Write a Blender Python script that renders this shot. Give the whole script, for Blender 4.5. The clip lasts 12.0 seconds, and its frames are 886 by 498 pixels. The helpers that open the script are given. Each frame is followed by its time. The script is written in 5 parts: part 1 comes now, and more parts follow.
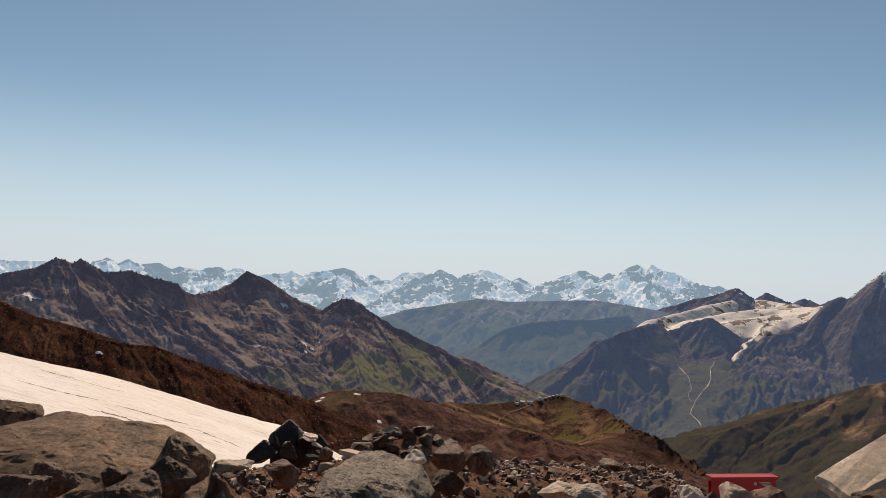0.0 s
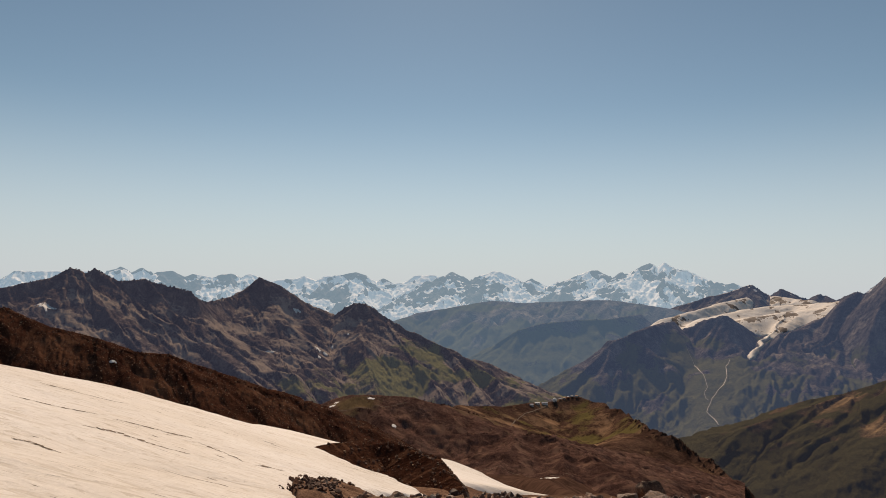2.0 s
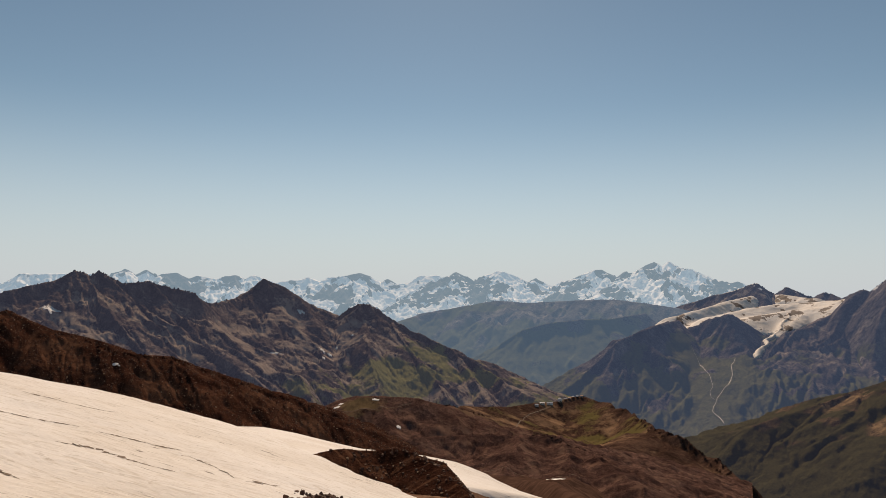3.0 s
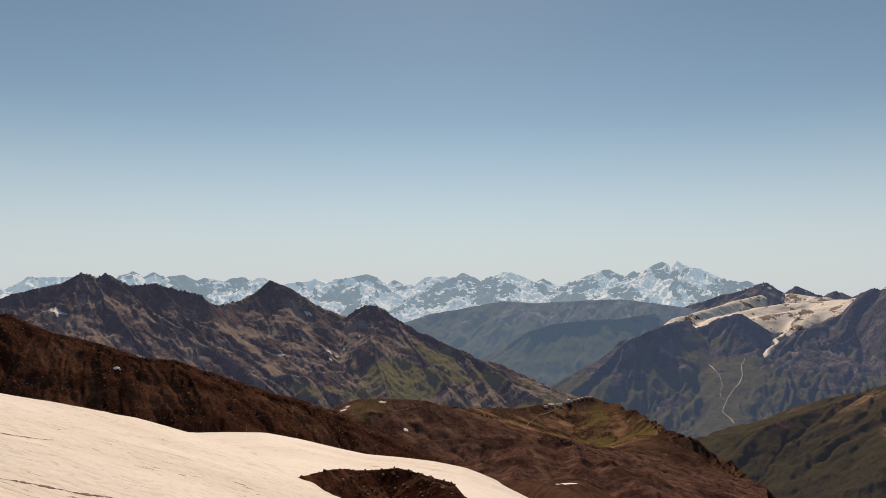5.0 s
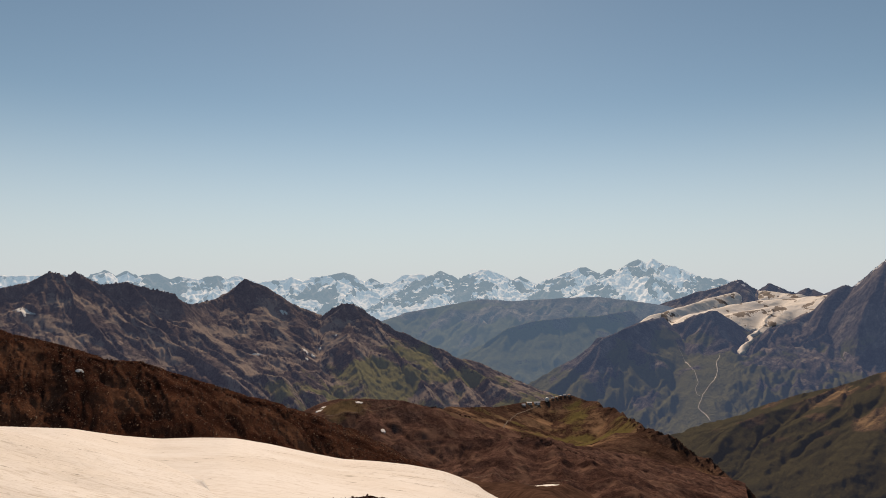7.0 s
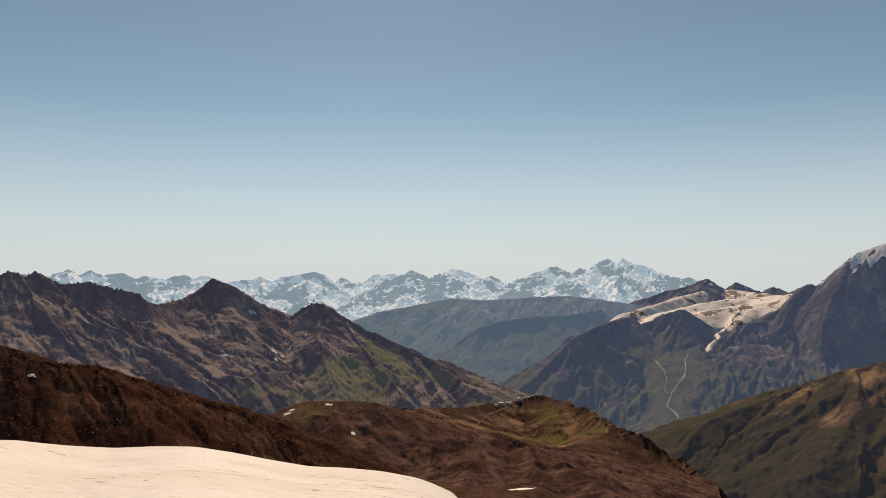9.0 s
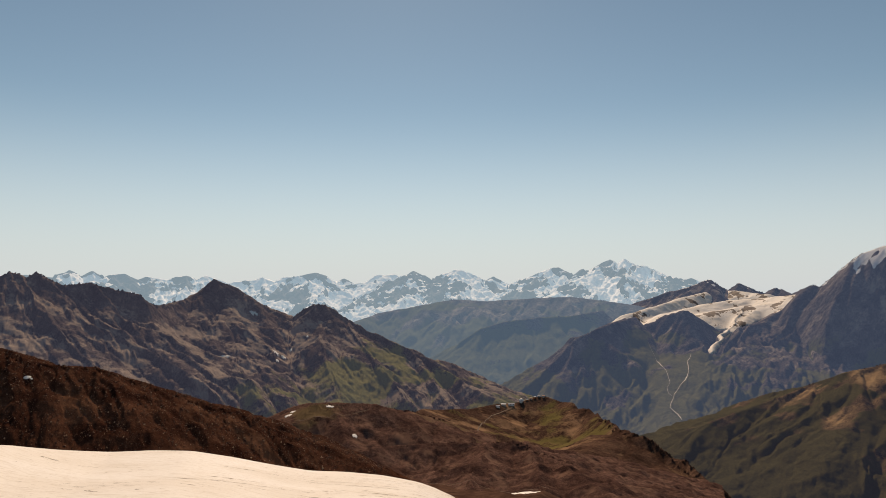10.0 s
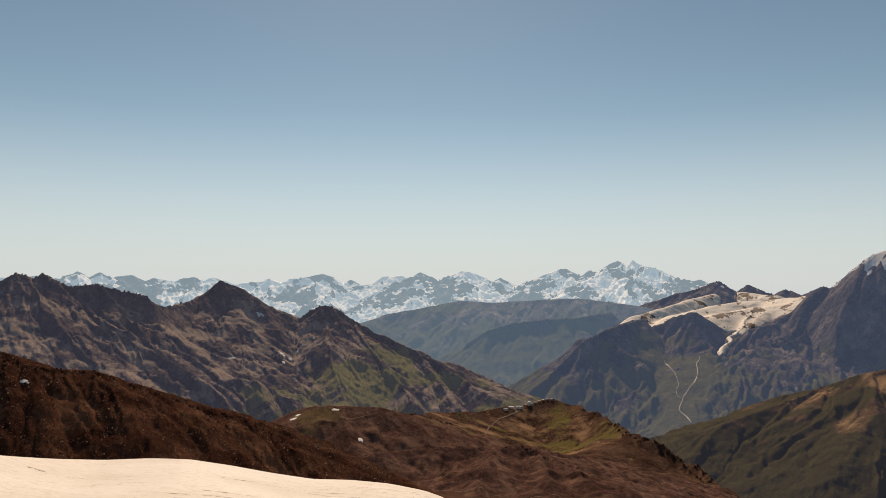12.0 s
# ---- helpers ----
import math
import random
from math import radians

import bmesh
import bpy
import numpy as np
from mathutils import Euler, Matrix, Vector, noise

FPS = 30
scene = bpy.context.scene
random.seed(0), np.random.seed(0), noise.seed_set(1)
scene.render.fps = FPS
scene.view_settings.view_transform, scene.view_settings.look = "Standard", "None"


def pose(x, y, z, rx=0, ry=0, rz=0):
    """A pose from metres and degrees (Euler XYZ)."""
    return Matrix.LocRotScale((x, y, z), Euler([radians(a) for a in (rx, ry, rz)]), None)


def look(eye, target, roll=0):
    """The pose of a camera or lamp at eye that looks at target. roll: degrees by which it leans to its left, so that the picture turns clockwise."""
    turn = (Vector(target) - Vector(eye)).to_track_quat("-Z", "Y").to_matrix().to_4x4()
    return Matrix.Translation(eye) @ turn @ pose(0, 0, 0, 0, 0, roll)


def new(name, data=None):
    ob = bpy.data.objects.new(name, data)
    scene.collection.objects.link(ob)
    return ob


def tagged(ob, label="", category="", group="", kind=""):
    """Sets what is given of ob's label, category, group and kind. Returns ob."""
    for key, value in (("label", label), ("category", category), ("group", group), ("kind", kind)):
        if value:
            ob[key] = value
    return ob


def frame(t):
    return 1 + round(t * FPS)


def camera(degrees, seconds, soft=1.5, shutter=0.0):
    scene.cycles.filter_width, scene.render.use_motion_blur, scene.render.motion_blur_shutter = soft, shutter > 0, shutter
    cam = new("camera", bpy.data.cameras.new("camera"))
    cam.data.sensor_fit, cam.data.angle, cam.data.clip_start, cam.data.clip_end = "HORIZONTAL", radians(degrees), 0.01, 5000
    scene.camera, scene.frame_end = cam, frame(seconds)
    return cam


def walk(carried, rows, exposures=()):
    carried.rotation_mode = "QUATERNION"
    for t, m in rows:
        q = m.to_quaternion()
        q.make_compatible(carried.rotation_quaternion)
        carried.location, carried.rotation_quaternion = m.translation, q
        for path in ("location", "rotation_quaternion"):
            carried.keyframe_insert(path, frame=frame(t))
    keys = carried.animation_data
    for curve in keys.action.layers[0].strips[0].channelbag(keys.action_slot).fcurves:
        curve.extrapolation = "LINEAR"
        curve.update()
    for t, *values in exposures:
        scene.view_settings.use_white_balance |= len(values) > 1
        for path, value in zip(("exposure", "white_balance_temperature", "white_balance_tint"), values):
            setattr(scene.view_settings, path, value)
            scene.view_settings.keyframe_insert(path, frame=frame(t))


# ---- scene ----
cam = camera(64.00, 12.0, soft=0.6)
walk(cam, [
    (0.0, pose(0.000, 0.000, 0.000, 92.767, -1.929, -0.093)),
    (0.5, pose(0.012, 0.351, 0.005, 92.857, -1.605, 0.153)),
    (1.0, pose(0.023, 0.795, 0.001, 92.965, -1.307, 0.388)),
    (1.5, pose(0.038, 1.371, -0.000, 93.055, -1.078, 0.650)),
    (2.0, pose(0.040, 1.993, -0.024, 92.952, -0.824, 0.875)),
    (2.5, pose(0.021, 3.026, 0.024, 92.935, -0.644, 1.064)),
    (3.0, pose(-0.101, 4.716, 0.004, 92.971, -0.481, 1.196)),
    (5.0, pose(-0.280, 13.764, -0.158, 93.033, -0.183, 1.768)),
    (5.5, pose(-0.393, 16.409, -0.227, 93.026, -0.173, 1.926)),
    (6.0, pose(-0.500, 19.068, -0.222, 93.006, -0.146, 1.426)),
    (6.5, pose(-0.696, 21.654, -0.153, 92.946, -0.099, 0.897)),
    (7.0, pose(-0.951, 24.524, -0.274, 92.878, -0.031, -0.059)),
    (7.5, pose(-1.112, 27.484, -0.314, 92.844, 0.003, -1.100)),
    (9.5, pose(-1.518, 37.696, -0.162, 92.831, 0.036, -2.430)),
    (10.0, pose(-1.556, 40.382, -0.174, 92.896, 0.020, -2.245)),
    (10.5, pose(-1.557, 43.053, -0.091, 92.906, 0.011, -2.093)),
    (11.0, pose(-1.603, 45.526, -0.112, 92.946, 0.001, -1.959)),
    (11.5, pose(-1.618, 48.143, -0.095, 92.961, 0.010, -1.808)),
    (12.0, pose(-1.453, 50.608, -0.097, 93.008, -0.001, -1.688)),
], [(0.0, 0.10, 7550, 9), (1.0, 0.03, 7750, 9), (2.5, -0.10, 7950, 9), (3.2, -0.08, 7950, 9), (5.0, -0.02, 7900, 9), (7.5, 0.0, 7950, 9), (9.5, 0.05, 8200, 9), (12.0, 0.06, 8400, 9)])

# ---------- light ----------
SUN_AZ, SUN_EL = -2.0, 35.0          # degrees right of the first view, and above the horizon
world = bpy.data.worlds.new("sky")
scene.world = world
world.use_nodes = True
wn = world.node_tree.nodes
sky = wn.new("ShaderNodeTexSky")
sky.sky_type = "NISHITA"
sky.sun_disc = False
sky.sun_elevation = radians(SUN_EL)
sky.sun_rotation = radians(SUN_AZ)
sky.altitude = 3000
sky.air_density = 1.0
sky.dust_density = 0.5
sky.ozone_density = 0.5
wn["Background"].inputs["Strength"].default_value = 0.085
# the sky pales into a soft haze along the horizon
wl = world.node_tree.links
wc, wx = wn.new("ShaderNodeTexCoord"), wn.new("ShaderNodeSeparateXYZ")
wl.new(wc.outputs["Generated"], wx.inputs["Vector"])
wr = wn.new("ShaderNodeMapRange")
wr.interpolation_type = "SMOOTHSTEP"
for key, value in (("From Min", 0.26), ("From Max", -0.03), ("To Min", 0.0), ("To Max", 0.95)):
    wr.inputs[key].default_value = value
wl.new(wx.outputs["Z"], wr.inputs["Value"])
wm = wn.new("ShaderNodeMix")
wm.data_type = "RGBA"
wl.new(wr.outputs["Result"], wm.inputs["Factor"])
wt = wn.new("ShaderNodeMix")
wt.data_type, wt.blend_type = "RGBA", "MULTIPLY"
wt.inputs["Factor"].default_value = 1.0
wt.inputs["B"].default_value = (0.90, 1.0, 0.985, 1)
wl.new(sky.outputs["Color"], wt.inputs["A"])
wl.new(wt.outputs["Result"], wm.inputs["A"])
wm.inputs["B"].default_value = (6.1, 7.2, 9.15, 1)
wl.new(wm.outputs["Result"], wn["Background"].inputs["Color"])
sun_data = bpy.data.lights.new("sun", "SUN")
sun_data.energy = 3.9
sun_data.angle = radians(0.53)
sun_data.color = (1.0, 0.81, 0.68)
sun = new("sun", sun_data)
sa, se = radians(SUN_AZ), radians(SUN_EL)
sun.matrix_world = look((math.sin(sa) * math.cos(se) * 100, math.cos(sa) * math.cos(se) * 100, math.sin(se) * 100), (0, 0, 0))

# ---------- noise and landform tools ----------


def hashed(ix, iy, seed):
    h = (ix.astype(np.int64) * 374761393 + iy.astype(np.int64) * 668265263 + seed * 974634777) & 0xFFFFFFFF
    h = ((h ^ (h >> 13)) * 1274126177) & 0xFFFFFFFF
    return (h ^ (h >> 16)) & 0xFFFF


def perlin(x, y, seed=0):
    ix, iy = np.floor(x), np.floor(y)
    fx, fy = x - ix, y - iy
    u, v = fx * fx * fx * (fx * (fx * 6 - 15) + 10), fy * fy * fy * (fy * (fy * 6 - 15) + 10)
    out = []
    for dx, dy in ((0, 0), (1, 0), (0, 1), (1, 1)):
        a = hashed(ix + dx, iy + dy, seed) * (2 * np.pi / 65536)
        out.append(np.cos(a) * (fx - dx) + np.sin(a) * (fy - dy))
    return 1.5 * ((out[0] * (1 - u) + out[1] * u) * (1 - v) + (out[2] * (1 - u) + out[3] * u) * v)


def fbm(x, y, octaves=5, seed=0, gain=0.5):
    total, amp = 0.0, 1.0
    for k in range(octaves):
        total = total + amp * perlin(x * 2.03**k + 17.3 * k, y * 2.03**k - 9.1 * k, seed + k)
        amp *= gain
    return total


def ridged(x, y, octaves=4, seed=0, gain=0.5):
    total, amp, norm = 0.0, 1.0, 0.0
    for k in range(octaves):
        total = total + amp * (1 - 2 * np.abs(perlin(x * 2.07**k + 5.7 * k, y * 2.07**k + 3.1 * k, seed + k)))
        norm += amp
        amp *= gain
    return total / norm


def smooth(a, b, x):
    t = np.clip((x - a) / (b - a), 0, 1)
    return t * t * (3 - 2 * t)


def ridges(X, Y, lines, steep, flat, reach):
    """Height of the highest of several ridge lines, each falling away to its sides; also the length along it and the distance."""
    best, S, D = np.full(X.shape, -1e9), np.zeros(X.shape), np.zeros(X.shape)
    for n, line in enumerate(lines):
        run = 777.0 * n
        if isinstance(line, tuple):
            line, steep, flat, reach = line
        for a, b in zip(line[:-1], line[1:]):
            ax, ay, az, bx, by, bz = *a, *b
            dx, dy = bx - ax, by - ay
            length = math.hypot(dx, dy) or 1.0
            t = np.clip(((X - ax) * dx + (Y - ay) * dy) / length**2, 0, 1)
            d = np.hypot(X - ax - t * dx, Y - ay - t * dy)
            h = az + t * (bz - az) - (flat * d + (steep - flat) * reach * (1 - np.exp(-d / reach)))
            won = h > best
            best = np.where(won, h, best)
            S = np.where(won, run + t * length, S)
            D = np.where(won, d, D)
            run += length
    return best, S, D


def along(X, Y, line):
    """Distance in plan from a line."""
    out = np.full(X.shape, 1e9)
    for (ax, ay), (bx, by) in zip(line[:-1], line[1:]):
        dx, dy = bx - ax, by - ay
        t = np.clip(((X - ax) * dx + (Y - ay) * dy) / (dx * dx + dy * dy), 0, 1)
        out = np.minimum(out, np.hypot(X - ax - t * dx, Y - ay - t * dy))
    return out


def trough(X, Y, line, rise, half):
    """Height of a trough along a line, with sides that rise beyond half its width."""
    out = np.full(X.shape, 1e9)
    for (ax, ay, az), (bx, by, bz) in zip(line[:-1], line[1:]):
        dx, dy = bx - ax, by - ay
        t = np.clip(((X - ax) * dx + (Y - ay) * dy) / (dx * dx + dy * dy), 0, 1)
        d = np.hypot(X - ax - t * dx, Y - ay - t * dy)
        out = np.minimum(out, az + t * (bz - az) + rise * np.maximum(0, d - half))
    return out


def sheet(name, X, Y, Z, material, masks=(), closed=False):
    """A height sheet from rows of points, with masks of cover (snow, grass) on its points."""
    nr, na = X.shape
    mesh = bpy.data.meshes.new(name)
    mesh.vertices.add(nr * na)
    mesh.vertices.foreach_set("co", np.stack([X, Y, Z], -1).astype(np.float32).ravel())
    cols = na if closed else na - 1
    i, j = np.meshgrid(np.arange(nr - 1), np.arange(cols), indexing="ij")
    k = (j + 1) % na
    quads = np.stack([i * na + j, i * na + k, (i + 1) * na + k, (i + 1) * na + j], -1).reshape(-1, 4)[:, ::-1]
    mesh.loops.add(quads.size)
    mesh.loops.foreach_set("vertex_index", quads.astype(np.int32).ravel())
    mesh.polygons.add(len(quads))
    mesh.polygons.foreach_set("loop_start", np.arange(0, quads.size, 4, dtype=np.int32))
    mesh.polygons.foreach_set("loop_total", np.full(len(quads), 4, dtype=np.int32))
    mesh.polygons.foreach_set("use_smooth", np.ones(len(quads), dtype=bool))
    mesh.update()
    mesh.validate()
    for key, values in dict(masks).items():
        mesh.attributes.new(key, "FLOAT", "POINT").data.foreach_set("value", np.clip(values, 0, 1).astype(np.float32).ravel())
    mesh.materials.append(material)
    return new(name, mesh)


def fan(az0, az1, na, r0, r1, nr, even=False):
    """Plan points of a fan-shaped sheet: from az0 to az1 degrees, from r0 to r1 metres."""
    az = np.radians(np.linspace(az0, az1, na))
    r = np.linspace(r0, r1, nr) if even else np.geomspace(r0, r1, nr)
    A, R = np.meshgrid(az, r)
    return R * np.sin(A), R * np.cos(A)


def steepness(X, Y, Z):
    """Rise per metre of a fan sheet."""
    rx, ry, rz = (np.gradient(v, axis=0) for v in (X, Y, Z))
    ax, ay, az = (np.gradient(v, axis=1) for v in (X, Y, Z))
    nx, ny, nz = ry * az - rz * ay, rz * ax - rx * az, rx * ay - ry * ax
    return np.hypot(nx, ny) / np.maximum(np.abs(nz), 1e-6)


# ---------- materials ----------


def nodes_of(name):
    m = bpy.data.materials.new(name)
    m.use_nodes = True
    t = m.node_tree
    return m, t, t.nodes["Principled BSDF"]


def noise_node(t, scale, detail=6, rough=0.6, stretch=None, turn=0.0, distortion=0.0, source="Object"):
    co = t.nodes.new("ShaderNodeTexCoord").outputs[source]
    if stretch:
        for key, value in (("Rotation", (0, 0, radians(turn))), ("Scale", stretch)):
            mp = t.nodes.new("ShaderNodeMapping")
            mp.inputs[key].default_value = value
            t.links.new(co, mp.inputs["Vector"])
            co = mp.outputs["Vector"]
    n = t.nodes.new("ShaderNodeTexNoise")
    n.inputs["Scale"].default_value = scale
    n.inputs["Detail"].default_value = detail
    n.inputs["Roughness"].default_value = rough
    n.inputs["Distortion"].default_value = distortion
    t.links.new(co, n.inputs["Vector"])
    return n.outputs["Fac"]


def ramp(t, fac, stops):
    r = t.nodes.new("ShaderNodeValToRGB")
    while len(r.color_ramp.elements) < len(stops):
        r.color_ramp.elements.new(0.5)
    for e, (p, c) in zip(r.color_ramp.elements, stops):
        e.position, e.color = p, (*c, 1) if len(c) == 3 else c
    t.links.new(fac, r.inputs["Fac"])
    return r.outputs["Color"]


def mix(t, fac, a, b, kind="MIX"):
    m = t.nodes.new("ShaderNodeMix")
    m.data_type, m.blend_type = "RGBA", kind
    for socket, v in ((m.inputs["Factor"], fac), (m.inputs["A"], a), (m.inputs["B"], b)):
        if isinstance(v, (int, float)):
            socket.default_value = v
        elif isinstance(v, tuple):
            socket.default_value = (*v, 1)
        else:
            t.links.new(v, socket)
    return m.outputs["Result"]


def arith(t, kind, a, b, c=None):
    m = t.nodes.new("ShaderNodeMath")
    m.operation = kind
    m.use_clamp = kind == "MULTIPLY_ADD"
    for socket, v in zip(m.inputs, (a, b, c)):
        if v is None:
            continue
        if isinstance(v, (int, float)):
            socket.default_value = v
        else:
            t.links.new(v, socket)
    return m.outputs[0]


def cover(t, key, noise_fac, sharp=6.0, wander=0.9):
    """A cover mask of the sheet with its edge broken up by noise."""
    a = t.nodes.new("ShaderNodeAttribute")
    a.attribute_name = key
    v = arith(t, "ADD", a.outputs["Fac"], arith(t, "MULTIPLY", arith(t, "SUBTRACT", noise_fac, 0.5), wander))
    return arith(t, "MULTIPLY_ADD", arith(t, "SUBTRACT", v, 0.5), sharp, 0.5)


def bump(t, bsdf, fac, distance, strength=1.0):
    b = t.nodes.new("ShaderNodeBump")
    b.inputs["Distance"].default_value = distance
    b.inputs["Strength"].default_value = strength
    t.links.new(fac, b.inputs["Height"])
    t.links.new(b.outputs["Normal"], bsdf.inputs["Normal"])


def land_material(name, rocks, grass=None, snow=None, size=100.0, relief=4.0, haze_glow=None, speckle=None, scree=None, wide=None, grain=0.85, ribs=0.0):
    """Rock and scree with grass and snow where the sheet's masks say so. size: metres of the large blotches. A glow
    pair paints far haze onto the land as emission.
    """
    m, t, bsdf = nodes_of(name)
    big = noise_node(t, 1 / size, 8, 0.65, (1, 1, 0.45), 0, 0.6)
    fine = noise_node(t, 9 / size, 8, 0.7, (1, 1, 0.4))
    col = ramp(t, big, [(0.33, rocks[0]), (0.5, rocks[1]), (0.68, rocks[2])])
    col = mix(t, grain, col, ramp(t, fine, [(0.3, (0.45, 0.45, 0.45)), (0.5, (0.95, 0.95, 0.95)), (0.72, (1.7, 1.65, 1.6))]), "MULTIPLY")
    tiny = noise_node(t, 34 / size, 6, 0.7)
    col = mix(t, 0.85, col, ramp(t, tiny, [(0.32, (0.5, 0.5, 0.5)), (0.5, (1.0, 1.0, 1.0)), (0.7, (1.6, 1.58, 1.55))]), "MULTIPLY")
    rib = None
    if ribs:
        rib = noise_node(t, 1 / ribs, 7, 0.7, (1.0, 1.0, 0.22), 0, 0.5)
        col = mix(t, 0.9, col, ramp(t, rib, [(0.36, (0.5, 0.5, 0.52)), (0.5, (1.0, 1.0, 1.0)), (0.64, (1.5, 1.46, 1.4))]), "MULTIPLY")
    if wide:
        col = mix(t, 0.8, col, ramp(t, noise_node(t, 1 / wide, 6, 0.65, distortion=0.8), [(0.35, (0.5, 0.42, 0.4)), (0.52, (1.0, 1.0, 1.0)), (0.7, (1.6, 1.5, 1.35))]), "MULTIPLY")
    if scree:
        patches = noise_node(t, 6 / wide, 8, 0.7, distortion=0.8) if wide else big
        col = mix(t, cover(t, "scree", fine, 2.6, 0.8), col, ramp(t, patches, [(0.3, scree[0]), (0.7, scree[1])]))
    if grass:
        col = mix(t, cover(t, "grass", mix(t, 0.5, big, fine), 5.0, 1.2), col, mix(t, fine, grass[0], grass[1]))
    if speckle:
        spots = noise_node(t, speckle[0], 2, 0.5)
        col = mix(t, ramp(t, spots, [(speckle[1], (0, 0, 0)), (speckle[1] + 0.06, (1, 1, 1))]), col, speckle[2])
    bsdf.inputs["Roughness"].default_value = 0.95
    bsdf.inputs["Specular IOR Level"].default_value = 0.0
    if snow:
        white = cover(t, "snow", mix(t, 0.6, big, fine), 9.0, 0.9)
        col = mix(t, white, col, mix(t, fine, snow[0], snow[1]))
    t.links.new(col, bsdf.inputs["Base Color"])
    if relief:
        bump(t, bsdf, mix(t, 0.5, rib, fine) if ribs else mix(t, 0.35, fine, tiny), relief)
    # distance haze, painted in as emission; the land itself gives no light
    if haze_glow:
        bsdf.inputs["Emission Color"].default_value = (*haze_glow[0], 1)
        bsdf.inputs["Emission Strength"].default_value = haze_glow[1]
    return m


SNOW = ((0.78, 0.75, 0.70), (0.88, 0.86, 0.83))
# blue haze over the far range is painted into its material as emission
m_far = land_material("hazy_range_rock", ((0.06, 0.065, 0.08), (0.10, 0.10, 0.11), (0.16, 0.15, 0.14)), None, SNOW, 120, 0, ((0.29, 0.43, 0.60), 0.60), grain=0.5)
# plateau, spur and massif: bluish distance haze painted on as emission
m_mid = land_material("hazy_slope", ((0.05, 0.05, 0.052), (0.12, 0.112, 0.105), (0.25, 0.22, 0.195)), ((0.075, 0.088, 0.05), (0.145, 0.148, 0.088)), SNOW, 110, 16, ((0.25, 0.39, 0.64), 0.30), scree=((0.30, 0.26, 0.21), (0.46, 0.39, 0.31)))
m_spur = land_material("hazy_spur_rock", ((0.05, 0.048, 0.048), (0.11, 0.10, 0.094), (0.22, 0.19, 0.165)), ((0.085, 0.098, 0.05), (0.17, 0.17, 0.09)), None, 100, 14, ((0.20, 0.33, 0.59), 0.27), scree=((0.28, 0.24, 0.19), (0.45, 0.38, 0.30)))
m_right = land_material("hazy_massif_rock", ((0.05, 0.044, 0.044), (0.11, 0.095, 0.088), (0.22, 0.185, 0.158)), ((0.082, 0.088, 0.04), (0.19, 0.175, 0.08)), SNOW, 90, 26, ((0.18, 0.27, 0.54), 0.165), scree=((0.27, 0.22, 0.17), (0.46, 0.375, 0.285)), grain=0.8, ribs=26.0)
# a fainter blue haze, lifting the shaded slopes, is painted here as emission
m_left = land_material("hazy_brown_rock", ((0.055, 0.043, 0.040), (0.105, 0.082, 0.072), (0.20, 0.155, 0.128)), ((0.135, 0.138, 0.055), (0.28, 0.255, 0.105)), SNOW, 60, 12, ((0.22, 0.25, 0.46), 0.095), scree=((0.23, 0.182, 0.14), (0.40, 0.315, 0.24)), grain=0.6, ribs=15.0)
m_green = land_material("hazy_wooded_slope", ((0.085, 0.058, 0.036), (0.16, 0.11, 0.064), (0.27, 0.185, 0.10)), ((0.048, 0.048, 0.024), (0.13, 0.112, 0.05)), None, 50, 10, ((0.22, 0.24, 0.46), 0.05), scree=((0.29, 0.188, 0.098), (0.48, 0.32, 0.165)))
m_hill = land_material("hill_ash", ((0.05, 0.029, 0.022), (0.096, 0.056, 0.042), (0.165, 0.10, 0.07)), ((0.125, 0.102, 0.042), (0.225, 0.178, 0.073)), SNOW, 35, 3.5, None, scree=((0.235, 0.14, 0.085), (0.39, 0.245, 0.15)))
m_red = land_material("red_cinder", ((0.058, 0.032, 0.027), (0.11, 0.062, 0.051), (0.19, 0.112, 0.088)), ((0.13, 0.09, 0.05), (0.20, 0.14, 0.08)), SNOW, 30, 2.4, None, scree=((0.145, 0.083, 0.063), (0.235, 0.142, 0.105)))
m_scree = land_material("dark_scree", ((0.034, 0.0135, 0.0095), (0.068, 0.029, 0.0185), (0.12, 0.055, 0.034)), None, SNOW, 16, 1.3, None, None, scree=((0.11, 0.051, 0.031), (0.19, 0.093, 0.056)), grain=0.6)
m_ground = land_material("moraine_gravel", ((0.10, 0.06, 0.043), (0.21, 0.13, 0.092), (0.36, 0.235, 0.165)), None, None, 0.8, 0.05, wide=60.0, scree=((0.032, 0.018, 0.014), (0.13, 0.074, 0.054)))

# ---------- the slope ----------


def near_snow(X, Y):
    """Height of the near snowfield and how far inside its edge a point lies."""
    right = np.interp(Y, [5, 12, 30, 40, 44, 50, 56, 62, 70, 78, 90, 115], [-4.5, -4.2, -6.0, -7.5, -5, -2.2, -1.6, -4, -10, -17.5, -24, -42])
    edge = right - X + 0.9 * fbm(X / 4, Y / 4, 4, 4)
    z = -2.9 - 0.238 * Y - 0.268 * X - 0.0016 * np.maximum(0, Y - 80) ** 2 - 0.010 * np.maximum(0, Y - 118) ** 2 - 0.012 * np.maximum(0, -X - 45) ** 2
    z = z + np.interp(X, [-52, -49, -45, -38, -30, -20, -8], [-0.75, -0.7, -0.47, 0.2, 0.4, 0.62, 0.2]) * smooth(30, 70, Y) - 0.9 * smooth(97, 106, Y)
    return z + 0.22 * fbm(X / 11, Y / 11, 4, 14), edge


